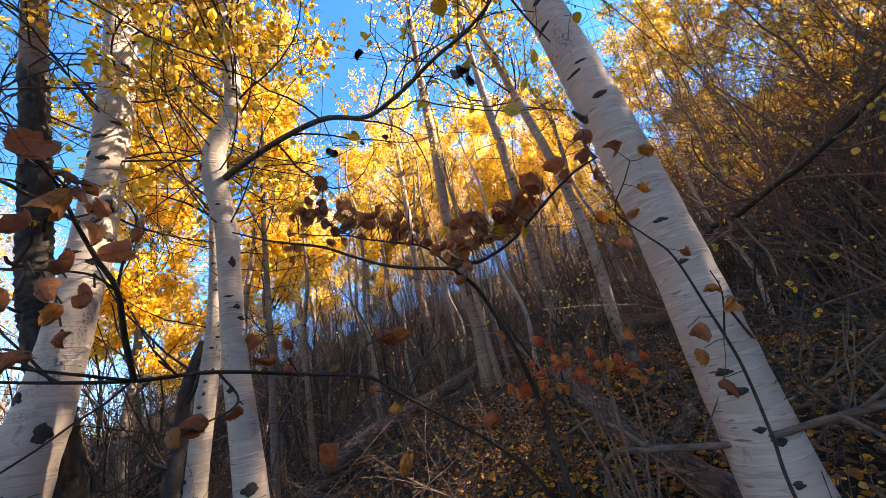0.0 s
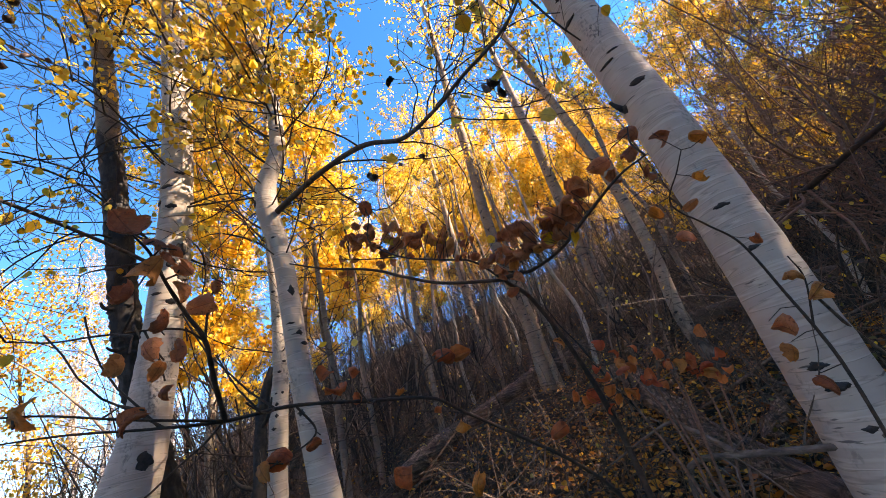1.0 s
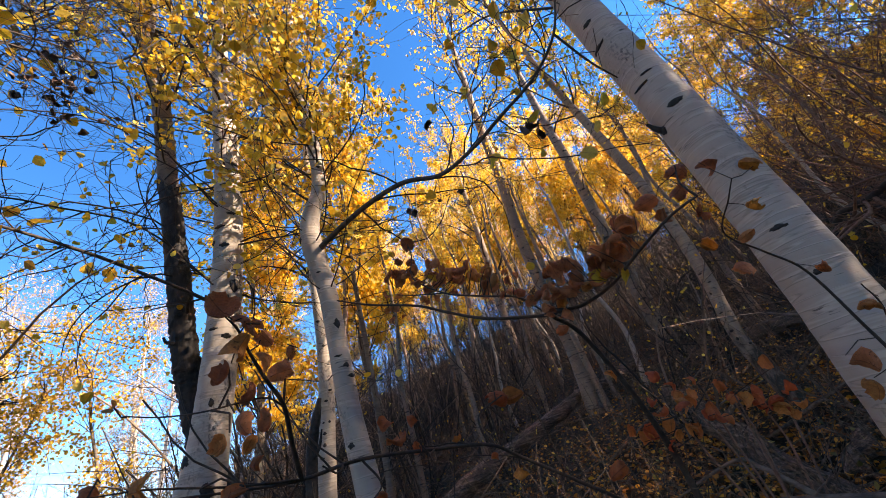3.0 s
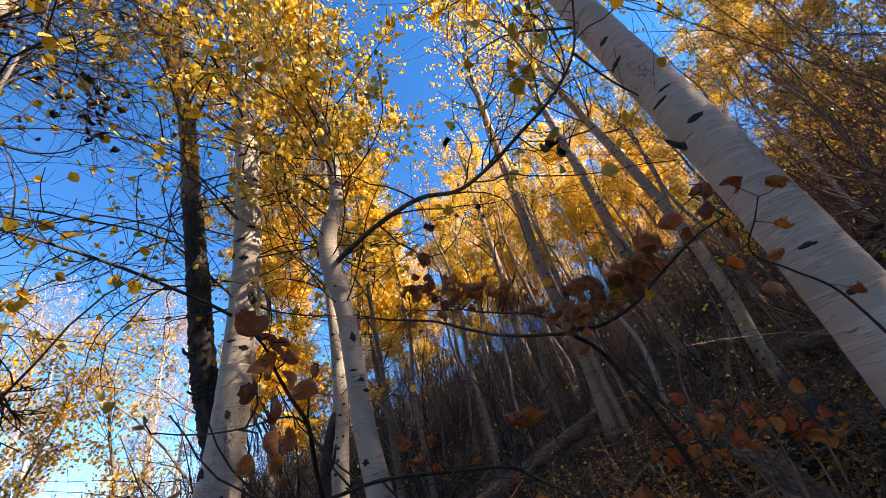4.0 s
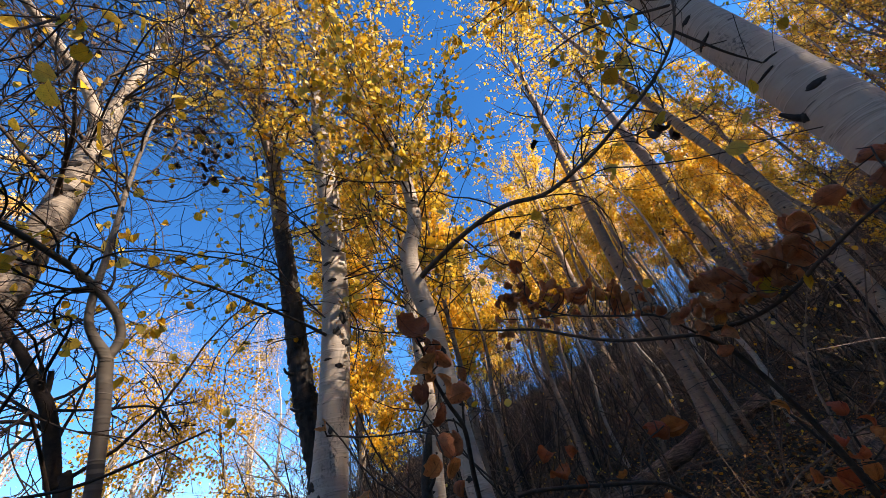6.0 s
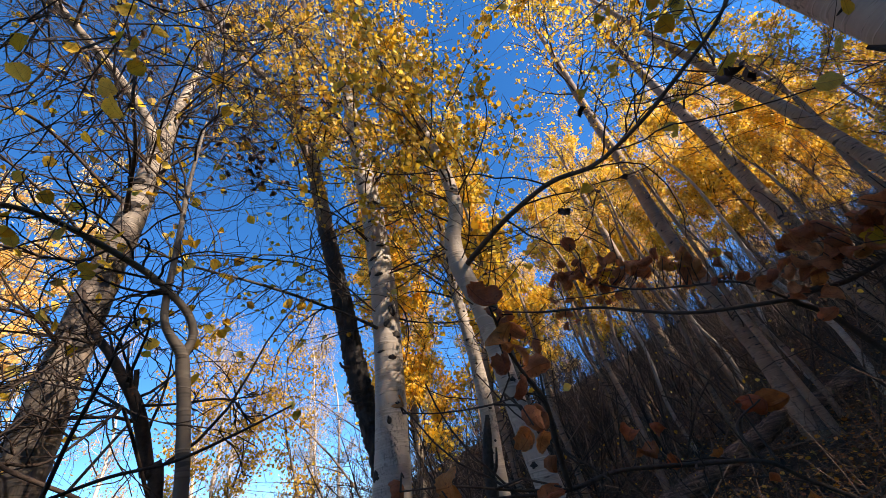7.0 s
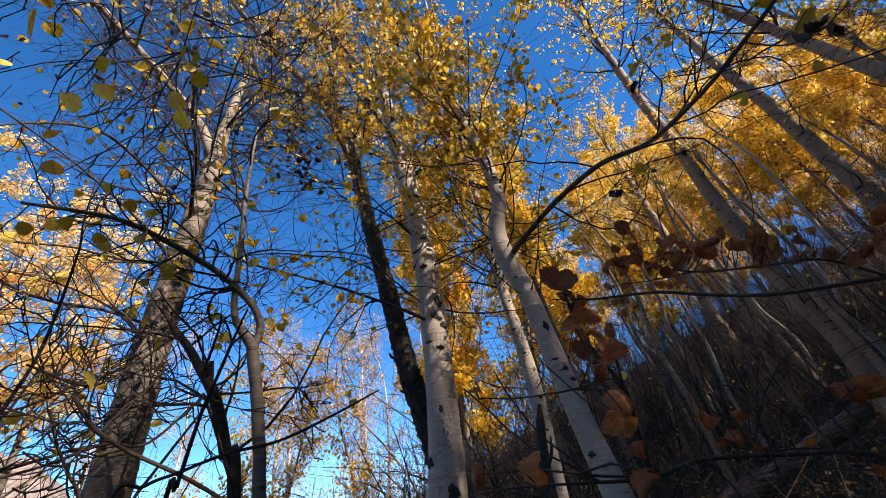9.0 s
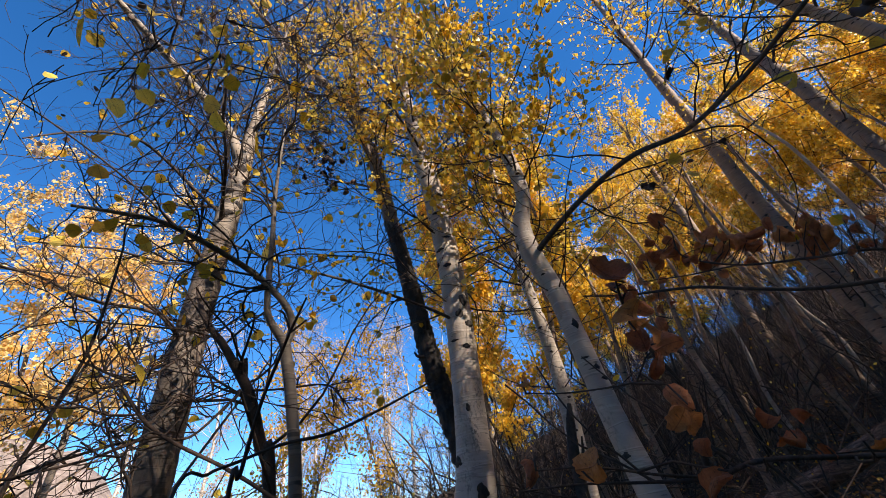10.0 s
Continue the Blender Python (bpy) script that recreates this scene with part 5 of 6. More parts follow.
def thicket():
    """Uncounted thin stems that cover the slope."""
    rng = np.random.default_rng(77)
    n = 2500
    az, d = np.radians(-62 + 132 * rng.random(n)), 3.4 + 15 * rng.random(n) ** 0.9
    x, y = d * np.sin(az), d * np.cos(az)
    keep = ~((x > -1.2) & (x < 2.4) & (y < 5.2))
    x, y, d = x[keep], y[keep], d[keep]
    n = len(x)
    st = np.stack([x, y, terrain(x, y) - 0.05], 1)
    way = rng.normal(size=(n, 3)) * 0.3 + np.array([0, 0, 1.0])
    h = 0.6 + 1.3 * rng.random(n) + 0.06 * d
    lp = grow(rng, st, way, h, 6, 0.2, 0.05)
    lr = (0.006 + 0.011 * rng.random(n) ** 2)[:, None] * np.linspace(1, 0.25, 6)
    o1 = sprout(rng, lp, lr, 4, 0.25, 1, 0.45, 38, 4, 0.2, 0.04)
    o2 = sprout(rng, *o1, 1, 0.2, 1, 0.6, 45, 3, 0.2, 0.0)
    v, f = join([tube_arrays(lp, lr, 3), tube_arrays(*o1, 3), tube_arrays(*o2, 3)])
    k = 1700
    az, d = np.radians(-34 + 76 * rng.random(k)), 8.5 + 10 * rng.random(k)
    st = np.stack([d * np.sin(az), d * np.cos(az), terrain(d * np.sin(az), d * np.cos(az)) - 0.05], 1)
    tp = grow(rng, st, rng.normal(size=(k, 3)) * 0.16 + np.array([0, 0, 1.0]), 1.5 + 2.4 * rng.random(k), 7, 0.15, 0.04)
    tr = (0.005 + 0.009 * rng.random(k) ** 2)[:, None] * np.linspace(1, 0.25, 7)
    t1 = sprout(rng, tp, tr, 7, 0.25, 1, 0.35, 42, 5, 0.24, 0.04)
    v, f = join([(v, f), tube_arrays(tp, tr, 3), tube_arrays(*t1, 3)])
    tagged(new("brushwood", make_mesh("brushwood", v, f, M_BRUSH)), "dense dark thicket of bare stems covering the slope", "brush", kind="stuff")


def litter():
    rng = np.random.default_rng(78)
    n = 52000
    az, d = np.radians(np.where(rng.random(n) < 0.24, 360 * rng.random(n), -60 + 150 * rng.random(n))), 0.3 + 9.9 * rng.random(n) ** 1.6
    x, y = d * np.sin(az), d * np.cos(az)
    patch = np.sin(3.1 * x + 1.3 * y) * np.sin(2.3 * y - 0.8 * x + 1) + np.sin(7.3 * x) * np.sin(6.1 * y + 2) * 0.6
    keep = patch + rng.normal(size=n) * 0.5 > -0.25
    x, y = x[keep], y[keep]
    n = len(x)
    at = np.stack([x, y, terrain(x, y) + 0.02 + 0.04 * rng.random(n)], 1)
    v, f = leaf_arrays(rng, at, 0.027 * (0.6 + 0.8 * rng.random(n)), "round", 0.0)
    v = v.reshape(n, 8, 3)
    v[:, :, 2] = at[:, None, 2] + (v[:, :, 2] - at[:, None, 2]) * 0.7
    tagged(new("leaf_litter", make_mesh("leaf_litter", v.reshape(-1, 3), f, M_LITTER, False)), "fallen yellow and brown leaves strewn over the ground", "leaves", kind="stuff")
    q = 9000
    x, y = 1.2 + 0.8 * rng.normal(size=q), 2.6 + 0.9 * rng.normal(size=q)
    at = np.stack([x, y, terrain(x, y) + 0.035 + 0.04 * rng.random(q)], 1)
    v, f = leaf_arrays(rng, at, 0.029 * (0.6 + 0.7 * rng.random(q)), "round", 0.0)
    v = v.reshape(q, 8, 3)
    v[:, :, 2] = at[:, None, 2] + (v[:, :, 2] - at[:, None, 2]) * 0.6
    tagged(new("leaf_litter", make_mesh("leaf_litter", v.reshape(-1, 3), f, M_LITTER_GOLD, False)), "drift of mustard yellow and orange fallen leaves", "leaves", kind="stuff")
    m = 2500
    az, d = np.radians(-60 + 150 * rng.random(m)), 0.9 + 8 * rng.random(m)
    x, y = d * np.sin(az), d * np.cos(az)
    st = np.stack([x, y, terrain(x, y) + 0.03], 1)
    way = rng.normal(size=(m, 3)) * np.array([1, 1, 0.25]) + np.array([0, 0, 0.12])
    lp = grow(rng, st, way, 0.2 + 0.6 * rng.random(m), 5, 0.18, 0.0)
    lr = (0.002 + 0.005 * rng.random(m) ** 2)[:, None] * np.linspace(1, 0.4, 5)
    o1 = sprout(rng, lp, lr, 2, 0.2, 1, 0.6, 45, 4, 0.2, 0.0)
    b = 420
    az, d = np.radians(-35 + 110 * rng.random(b)), 1.9 + 8 * rng.random(b)
    x, y = d * np.sin(az), d * np.cos(az)
    st = np.stack([x, y, terrain(x, y) + 0.05], 1)
    way = rng.normal(size=(b, 3)) * np.array([1, 1, 0.2]) + np.array([0.25, 0.25, 0.3])
    sp = grow(rng, st, way, 0.5 + 1.3 * rng.random(b), 7, 0.1, 0.0)
    sr = (0.004 + 0.008 * rng.random(b) ** 2)[:, None] * np.linspace(1, 0.35, 7)
    s1 = sprout(rng, sp, sr, 4, 0.2, 1, 0.35, 45, 5, 0.2, 0.02)
    v, f = join([tube_arrays(lp, lr, 3), tube_arrays(*o1, 3), tube_arrays(sp, sr, 5), tube_arrays(*s1, 3)])
    tagged(new("fallen_twigs", make_mesh("fallen_twigs", v, f, M_STICK)), "grey dead twigs and grass stalks littering the ground", "twigs", kind="stuff")
    k = 1100
    az, d = np.radians(-45 + 125 * rng.random(k)), 1.5 + 5.5 * rng.random(k)
    x, y = d * np.sin(az), d * np.cos(az)
    st = np.stack([x, y, terrain(x, y) - 0.03], 1)
    lp = grow(rng, st, rng.normal(size=(k, 3)) * 0.35 + np.array([0, 0, 1.0]), 0.25 + 0.6 * rng.random(k), 6, 0.14, 0.02)
    lr = (0.0018 + 0.003 * rng.random(k) ** 2)[:, None] * np.linspace(1, 0.3, 6)
    o1 = sprout(rng, lp, lr, 2, 0.3, 1, 0.4, 40, 4, 0.2, 0.02)
    v, f = join([tube_arrays(lp, lr, 3), tube_arrays(*o1, 3)])
    tagged(new("dry_stalks", make_mesh("dry_stalks", v, f, M_STICK)), "thin dry brown stalks standing in the litter", "plants", kind="stuff")
    g = 1800
    az, d = np.radians(-50 + 130 * rng.random(g)), 1.2 + 7 * rng.random(g)
    x, y = d * np.sin(az), d * np.cos(az)
    clump = np.sin(x * 2.2 + 1) * np.sin(y * 2.6) > 0.15
    x, y = x[clump], y[clump]
    at = np.stack([x, y, terrain(x, y) + 0.05 + 0.22 * rng.random(len(x))], 1)
    v, f = leaf_arrays(rng, at, 0.035, "kite", 0.0)
    tagged(new("undergrowth", make_mesh("undergrowth", v, f, M_GREENERY, False)), "low dull green and yellow undergrowth leaves", "plants", kind="stuff")


thicket()
litter()


# ---- fallen wood ----
def log(label, ends, radius, material, seed, stubs=3, lift=0.7):
    rng = np.random.default_rng(seed)
    a, b = np.array(ends[0], float), np.array(ends[1], float)
    pts = []
    for t in np.linspace(0, 1, 7):
        q = a + (b - a) * t
        z = q[2] if len(q) > 2 else float(terrain(q[0], q[1])) + radius * lift
        pts.append((q[0] + rng.normal() * 0.025, q[1] + rng.normal() * 0.025, z + rng.normal() * 0.01, radius * (1.05 - 0.3 * t) * (1 + 0.06 * rng.normal())))
    root = empty("fallen_log", pts[0][:3], label, "log")
    p, v, f = trunk_mesh(rng, pts, material, 16, 8, 0.0, 0.06, True)
    part("trunk", make_mesh("trunk", local(v, root), f, material), root)
    for i in range(stubs):
        c = p[rng.integers(4, len(p) - 4)]
        w = rng.normal(size=3) + np.array([0, 0, 0.9])
        w = w / np.linalg.norm(w)
        ln = 0.12 + 0.3 * rng.random()
        q = [(*(c[:3] + w * 0.5 * c[3]), c[3] * 0.3), (*(c[:3] + w * (c[3] + ln * 0.5)), c[3] * 0.2), (*(c[:3] + w * (c[3] + ln) + rng.normal(size=3) * 0.03), c[3] * 0.1)]
        tube_part("branch_stub", q, material, root, "", 6)


log("rotting grey log lying downslope among leaves", ((1.42, 3.9), (1.02, 1.45)), 0.085, M_LOG, 81, 5, 0.8)
log("long fallen trunk lying across the slope", ((-0.9, 3.7), (1.75, 5.3)), 0.085, M_LOG_ACROSS, 82, 3, 2.3)
log("long weathered grey log propped on the upper slope", ((5.95, 3.6, 2.3), (4.45, 5.0, 2.88)), 0.12, M_LOG_PALE, 83, 4)
log("short grey log on the slope", ((2.2, 5.4), (3.3, 5.5)), 0.1, M_LOG_ACROSS, 84, 2, 0.9)
log("dark broken branch lying on leaves", ((1.25, 2.05), (1.95, 2.35)), 0.045, M_LOG_ACROSS, 85, 2, 1.0)
log("thin dead trunk half hidden in brush", ((-1.6, 3.9), (-0.4, 4.1)), 0.04, M_LOG_ACROSS, 86, 2, 1.2)
log("weathered log among shrubs uphill", ((2.6, 4.3), (3.9, 3.2)), 0.07, M_LOG_PALE, 87, 3, 1.2)


def dead_branch():
    q = [(0.62, 1.47, 0.72, 0.010), (0.60, 1.45, 0.95, 0.011), (0.60, 1.425, 1.12, 0.012), (0.635, 1.387, 1.165, 0.0124), (0.708, 1.3, 1.17, 0.0127), (0.852, 1.136, 1.167, 0.0121), (0.921, 1.028, 1.187, 0.0119), (0.962, 0.961, 1.206, 0.0113), (1.01, 0.819, 1.241, 0.0112), (1.019, 0.706, 1.264, 0.011), (1.0, 0.45, 1.1, 0.01), (1.0, 0.3, 0.75, 0.008), (1.0, 0.25, 0.6, 0.006)]
    q = [(x, y, z, r * 0.78) for x, y, z, r in q]
    root = empty("dead_branch", q[0][:3], "barkless grey dead branch leaning across an aspen", "branch")
    ob, lp = tube_part("stem", q, M_LOG_PALE, root, "", 10, 8, 0.05)
    rng = np.random.default_rng(88)
    tube_part("fork", [(0.708, 1.3, 1.17, 0.0109), (0.685, 1.335, 1.207, 0.0084), (0.657, 1.404, 1.25, 0.007), (0.62, 1.497, 1.268, 0.0053), (0.5, 2.0, 1.1, 0.003)], M_LOG_PALE, root, "", 8, 8, 0.05)
    for w in ([(0.995, 0.86, 1.235, 0.005), (1.02, 0.78, 1.29, 0.0046), (1.03, 0.70, 1.36, 0.004), (1.05, 0.60, 1.43, 0.003)], [(0.98, 0.90, 1.225, 0.006), (0.97, 0.80, 1.16, 0.005), (0.93, 0.70, 1.08, 0.0045), (0.9, 0.60, 0.98, 0.004)]):
        tube_part("fork", w, M_LOG_PALE, root, "", 7, 6, 0.04)
    o1 = sprout(rng, lp[None, 10:, :3], lp[None, 10:, 3], 9, 0.1, 0.8, 0.14, 55, 6, 0.2, 0.0, 0.3)
    crown(root, rng, [o1], M_LOG_PALE, 0, 0, M_YELLOW, sides=(5,))


def snag():
    q = [(-1.03, 1.86, 0.42, 0.034), (-1.035, 1.85, 0.9, 0.03), (-1.025, 1.83, 1.25, 0.03), (-1.0, 1.83, 1.55, 0.027), (-0.985, 1.83, 1.72, 0.026), (-0.955, 1.845, 1.86, 0.02), (-0.935, 1.85, 1.94, 0.009)]
    root = empty("dead_snag", q[0][:3], "charred dark broken snag standing before a white aspen", "dead tree")
    ob, lp = tube_part("stem", q, M_KNOT, root, "", 12, 7, 0.09, 92)
    for w in ([(-0.99, 1.83, 1.66, 0.011), (-0.93, 1.79, 1.71, 0.008), (-0.90, 1.77, 1.78, 0.004)], [(-1.01, 1.83, 1.42, 0.012), (-1.07, 1.78, 1.46, 0.008), (-1.10, 1.75, 1.53, 0.004)]):
        tube_part("branch_stub", w, M_KNOT, root, "", 7)


def right_limb():
    q = [(2.0, 2.5, 0.9, 0.045), (2.05, 2.3, 1.7, 0.04), (2.098, 2.145, 2.086, 0.034), (2.151, 1.945, 2.113, 0.0284), (2.186, 1.668, 2.16, 0.0224), (2.163, 1.443, 2.172, 0.0202), (2.175, 1.233, 2.223, 0.0184), (2.161, 1.044, 2.27, 0.0155), (2.147, 0.824, 2.288, 0.0115), (2.1, 0.5, 2.3, 0.005)]
    q = [(x, y, z, r * 0.66) for x, y, z, r in q]
    root = empty("bare_shrub", q[0][:3], "dark bare arching shrub limb with tangled twigs", "shrub")
    ob, lp = tube_part("stem", q, M_TWIG, root, "", 10, 6, 0.04)
    rng = np.random.default_rng(89)
    o1 = sprout(rng, lp[None, 8:, :3], lp[None, 8:, 3], 22, 0.05, 1.0, 0.4, 60, 8, 0.22, 0.02)
    o2 = sprout(rng, *o1, 6, 0.15, 1.0, 0.5, 50, 6, 0.25, 0.0)
    o3 = sprout(rng, *o2, 3, 0.15, 1.0, 0.5, 50, 4, 0.25, 0.0)
    crown(root, rng, [o1, o2, o3], M_TWIG_RED, 120, 0.026, M_YELLOW, "round", (5, 4, 3))


dead_branch()
snag()
right_limb()


# ---- the near shrubs and their leaves ----
def curled_leaf(seed, material, curl=1.0):
    """One dry leaf 1 m long: bent along its rib, rolled in at the rims, with a notched edge."""
    rng = np.random.default_rng(seed)
    nu, nv = 9, 9
    roll = curl * (0.7 + 0.9 * rng.random())
    skew = rng.normal() * 0.35
    bend = curl * (0.5 + 0.8 * rng.random()) * rng.choice([-1, 1])
    twist = rng.normal() * 0.5 * curl
    wave, fold = 6.28 * rng.random(), 5 + 5 * rng.random()
    verts = []
    for i in range(nu):
        t = i / (nu - 1)
        half = 0.5 * math.sin(math.pi * (0.05 + 0.92 * t) ** 0.8) ** 0.6
        for j in range(nv):
            s = (j / (nv - 1) - 0.5) * 2
            rim = abs(s) > 0.99
            w = half * (1 + (0.09 * rng.normal() if rim else 0)) * (1 + 0.07 * math.sin(t * 21 + wave))
            # arc across the leaf, tighter on one side and towards the rim
            k = roll * (1 + skew * s) * (0.6 + 0.8 * abs(s))
            a = s * k
            x = w * s * (math.sin(a) / a if abs(a) > 1e-3 else 1)
            z = w * abs(s) * (1 - math.cos(a)) / max(abs(a), 0.2)
            y = t - 0.5 + (0.03 * rng.normal() if rim or i in (0, nu - 1) else 0)
            b = y * bend * 2
            y2 = math.sin(b) / (bend * 2)
            z += (1 - math.cos(b)) / (bend * 2) + twist * x * y + 0.016 * curl * rng.normal() + 0.03 * curl * math.sin(fold * s + 9 * t + wave) * abs(s)
            verts.append((x, y2, z))
    faces = [(i * nv + j, i * nv + j + 1, (i + 1) * nv + j + 1, (i + 1) * nv + j) for i in range(nu - 1) for j in range(nv - 1)]
    return make_mesh("leaf", verts, faces, material)


BROWN = [curled_leaf(200 + i, M_BROWN, 0.75 + 0.3 * (i % 3)) for i in range(14)]
ORANGE = [curled_leaf(230 + i, M_ORANGE, 1.25) for i in range(6)]
YELLOW = [curled_leaf(250 + i, M_YELLOW_BIG, 0.3) for i in range(6)]
RED = [curled_leaf(290 + i, M_RUST, 1.1) for i in range(8)]
DARK = [curled_leaf(270 + i, M_BLACKLEAF, 1.3) for i in range(4)]


def hang_leaves(root, places, meshes, stems, seed, grow_by=1.0, flat=0.0, bark=None):
    """Leaves (x, y, z, length) of a shrub, each joined to the nearest of its stems by a stalk."""
    rng = np.random.default_rng(seed)
    cloud = np.concatenate([s[:, :3] for s in stems])
    for x, y, z, size in places:
        nrm = Vector(rng.normal(size=3) * 0.75 + np.array([0.0, -1.0, 0.1])).normalized() * rng.choice([1, -1])
        axis = Vector(rng.normal(size=3) + np.array([0, 0, -0.5]))
        axis = (axis - nrm * axis.dot(nrm)).normalized()
        q = Matrix((axis.cross(nrm), axis, nrm)).transposed().to_quaternion()
        ob = new("leaf", meshes[rng.integers(0, len(meshes))])
        ob.parent = root
        s = size * grow_by
        ob.matrix_basis = Matrix.LocRotScale(Vector((x, y, z)) - root.location, q, (s, s, s))
        end = np.array((x, y, z)) - np.array(q.to_matrix() @ Vector((0, 0.45 * s, 0)))
        d = np.linalg.norm(cloud - end, axis=1)
        a = cloud[np.argmin(d)]
        mid = (a + end) / 2 + rng.normal(size=3) * 0.006
        pth = np.array([[a, a * 0.6 + mid * 0.4, mid, end]])
        v, f = tube_arrays(pth, np.array([[0.0014, 0.0012, 0.0011, 0.0009]]), 4)
        back = ob.matrix_basis.inverted()
        v = np.array([back @ (Vector(p) - root.location) for p in v])
        part("stalk", make_mesh("stalk", v, f, bark or M_TWIG), ob)


def brown_shrub():
    main = [(0.50, 1.46, 0.72, 0.012), (0.45, 1.40, 1.1, 0.011), (0.431, 1.375, 1.32, 0.0107), (0.346, 1.212, 1.54, 0.0077), (0.249, 1.093, 1.731, 0.0068), (0.176, 1.006, 1.788, 0.0065), (0.236, 0.911, 1.766, 0.0052), (0.29, 0.81, 1.765, 0.004), (0.329, 0.719, 1.784, 0.0037), (0.367, 0.598, 1.797, 0.0027), (0.404, 0.55, 1.801, 0.0015)]
    root = empty("leafy_shrub", main[0][:3], "shrub branch hung with withered curled brown leaves", "shrub")
    stems = [tube_part("branch", main, M_TWIG, root, "", 8, 8)[1]]
    for q in ([(0.176, 1.006, 1.788, 0.0057), (0.005, 1.064, 1.848, 0.0052), (-0.111, 1.101, 1.916, 0.005), (-0.222, 1.148, 1.993, 0.0045), (-0.397, 1.21, 2.074, 0.0038), (-0.538, 1.245, 2.15, 0.0028)],
              [(0.175, 1.006, 1.784, 0.0036), (0.098, 0.967, 1.854, 0.0032), (0.008, 0.994, 1.898, 0.003), (-0.108, 1.061, 1.972, 0.0027), (-0.2, 1.09, 2.069, 0.0025), (-0.189, 1.102, 2.161, 0.002), (-0.2, 1.15, 2.24, 0.0014)],
              [(-0.108, 1.061, 1.972, 0.0025), (-0.22, 1.14, 2.03, 0.002), (-0.30, 1.2, 2.08, 0.0015)],
              [(0.404, 0.55, 1.801, 0.0022), (0.41, 0.575, 1.85, 0.0018), (0.425, 0.58, 1.89, 0.0012)]):
        stems.append(tube_part("branch", q, M_TWIG, root, "", 7, 8)[1])
    left = [(-0.208, 1.167, 2.252, 0.057), (-0.257, 1.187, 2.194, 0.036), (-0.204, 1.161, 2.169, 0.036), (-0.293, 1.201, 2.157, 0.04), (-0.255, 1.183, 2.122, 0.059), (-0.197, 1.155, 2.126, 0.051), (-0.148, 1.125, 2.079, 0.053), (-0.12, 1.107, 2.043, 0.052), (-0.174, 1.136, 2.025, 0.045), (-0.08, 1.081, 2.044, 0.051), (-0.034, 1.047, 2.023, 0.05), (0.007, 1.012, 1.977, 0.048), (0.028, 0.99, 1.943, 0.047), (0.053, 0.975, 1.92, 0.046), (0.077, 0.959, 1.886, 0.035), (0.089, 0.954, 1.909, 0.03), (-0.33, 1.214, 2.091, 0.036), (-0.283, 1.193, 2.061, 0.03), (-0.311, 1.204, 2.028, 0.043), (-0.324, 1.208, 1.985, 0.031), (-0.147, 1.118, 1.981, 0.033), (-0.079, 1.074, 1.968, 0.036)]
    right = [(0.103, 0.94, 1.852, 0.03), (0.143, 0.911, 1.826, 0.033), (0.166, 0.895, 1.831, 0.03), (0.2, 0.871, 1.856, 0.045), (0.241, 0.836, 1.856, 0.052), (0.272, 0.801, 1.831, 0.056), (0.298, 0.77, 1.821, 0.057), (0.337, 0.73, 1.858, 0.058), (0.322, 0.738, 1.811, 0.044), (0.23, 0.839, 1.81, 0.048), (0.258, 0.806, 1.774, 0.044), (0.186, 0.874, 1.794, 0.044), (0.154, 0.897, 1.777, 0.032), (0.181, 0.871, 1.743, 0.034), (0.384, 0.661, 1.872, 0.042), (0.384, 0.642, 1.817, 0.04), (0.426, 0.58, 1.883, 0.041), (0.41, 0.599, 1.843, 0.037), (0.342, 0.707, 1.797, 0.028), (0.419, 0.586, 1.784, 0.033), (0.284, 0.78, 1.787, 0.035), (0.119, 0.926, 1.82, 0.031)]
    hang_leaves(root, left, BROWN, stems, 301, 1.12)
    hang_leaves(root, right, BROWN, stems, 302, 1.2)
    rng = np.random.default_rng(303)
    more = [(x + rng.normal() * 0.02, y + rng.normal() * 0.025, z + rng.normal() * 0.018, s * 0.9) for x, y, z, s in left[3:16] + right[3:14] + left[4:14] + right[3:12]]
    hang_leaves(root, more, BROWN, stems, 304, 1.12)
    extra = [(x + rng.normal() * 0.025, y + rng.normal() * 0.02, z + rng.normal() * 0.014, s * 0.8) for x, y, z, s in left[6:22] + right[1:14]]
    hang_leaves(root, extra, BROWN, stems, 306, 1.0)
    hang_leaves(root, [(-0.13, 1.11, 2.06, 0.045), (0.27, 0.80, 1.79, 0.045), (0.31, 0.76, 1.76, 0.04), (0.02, 1.0, 1.95, 0.03)], YELLOW, stems, 305)


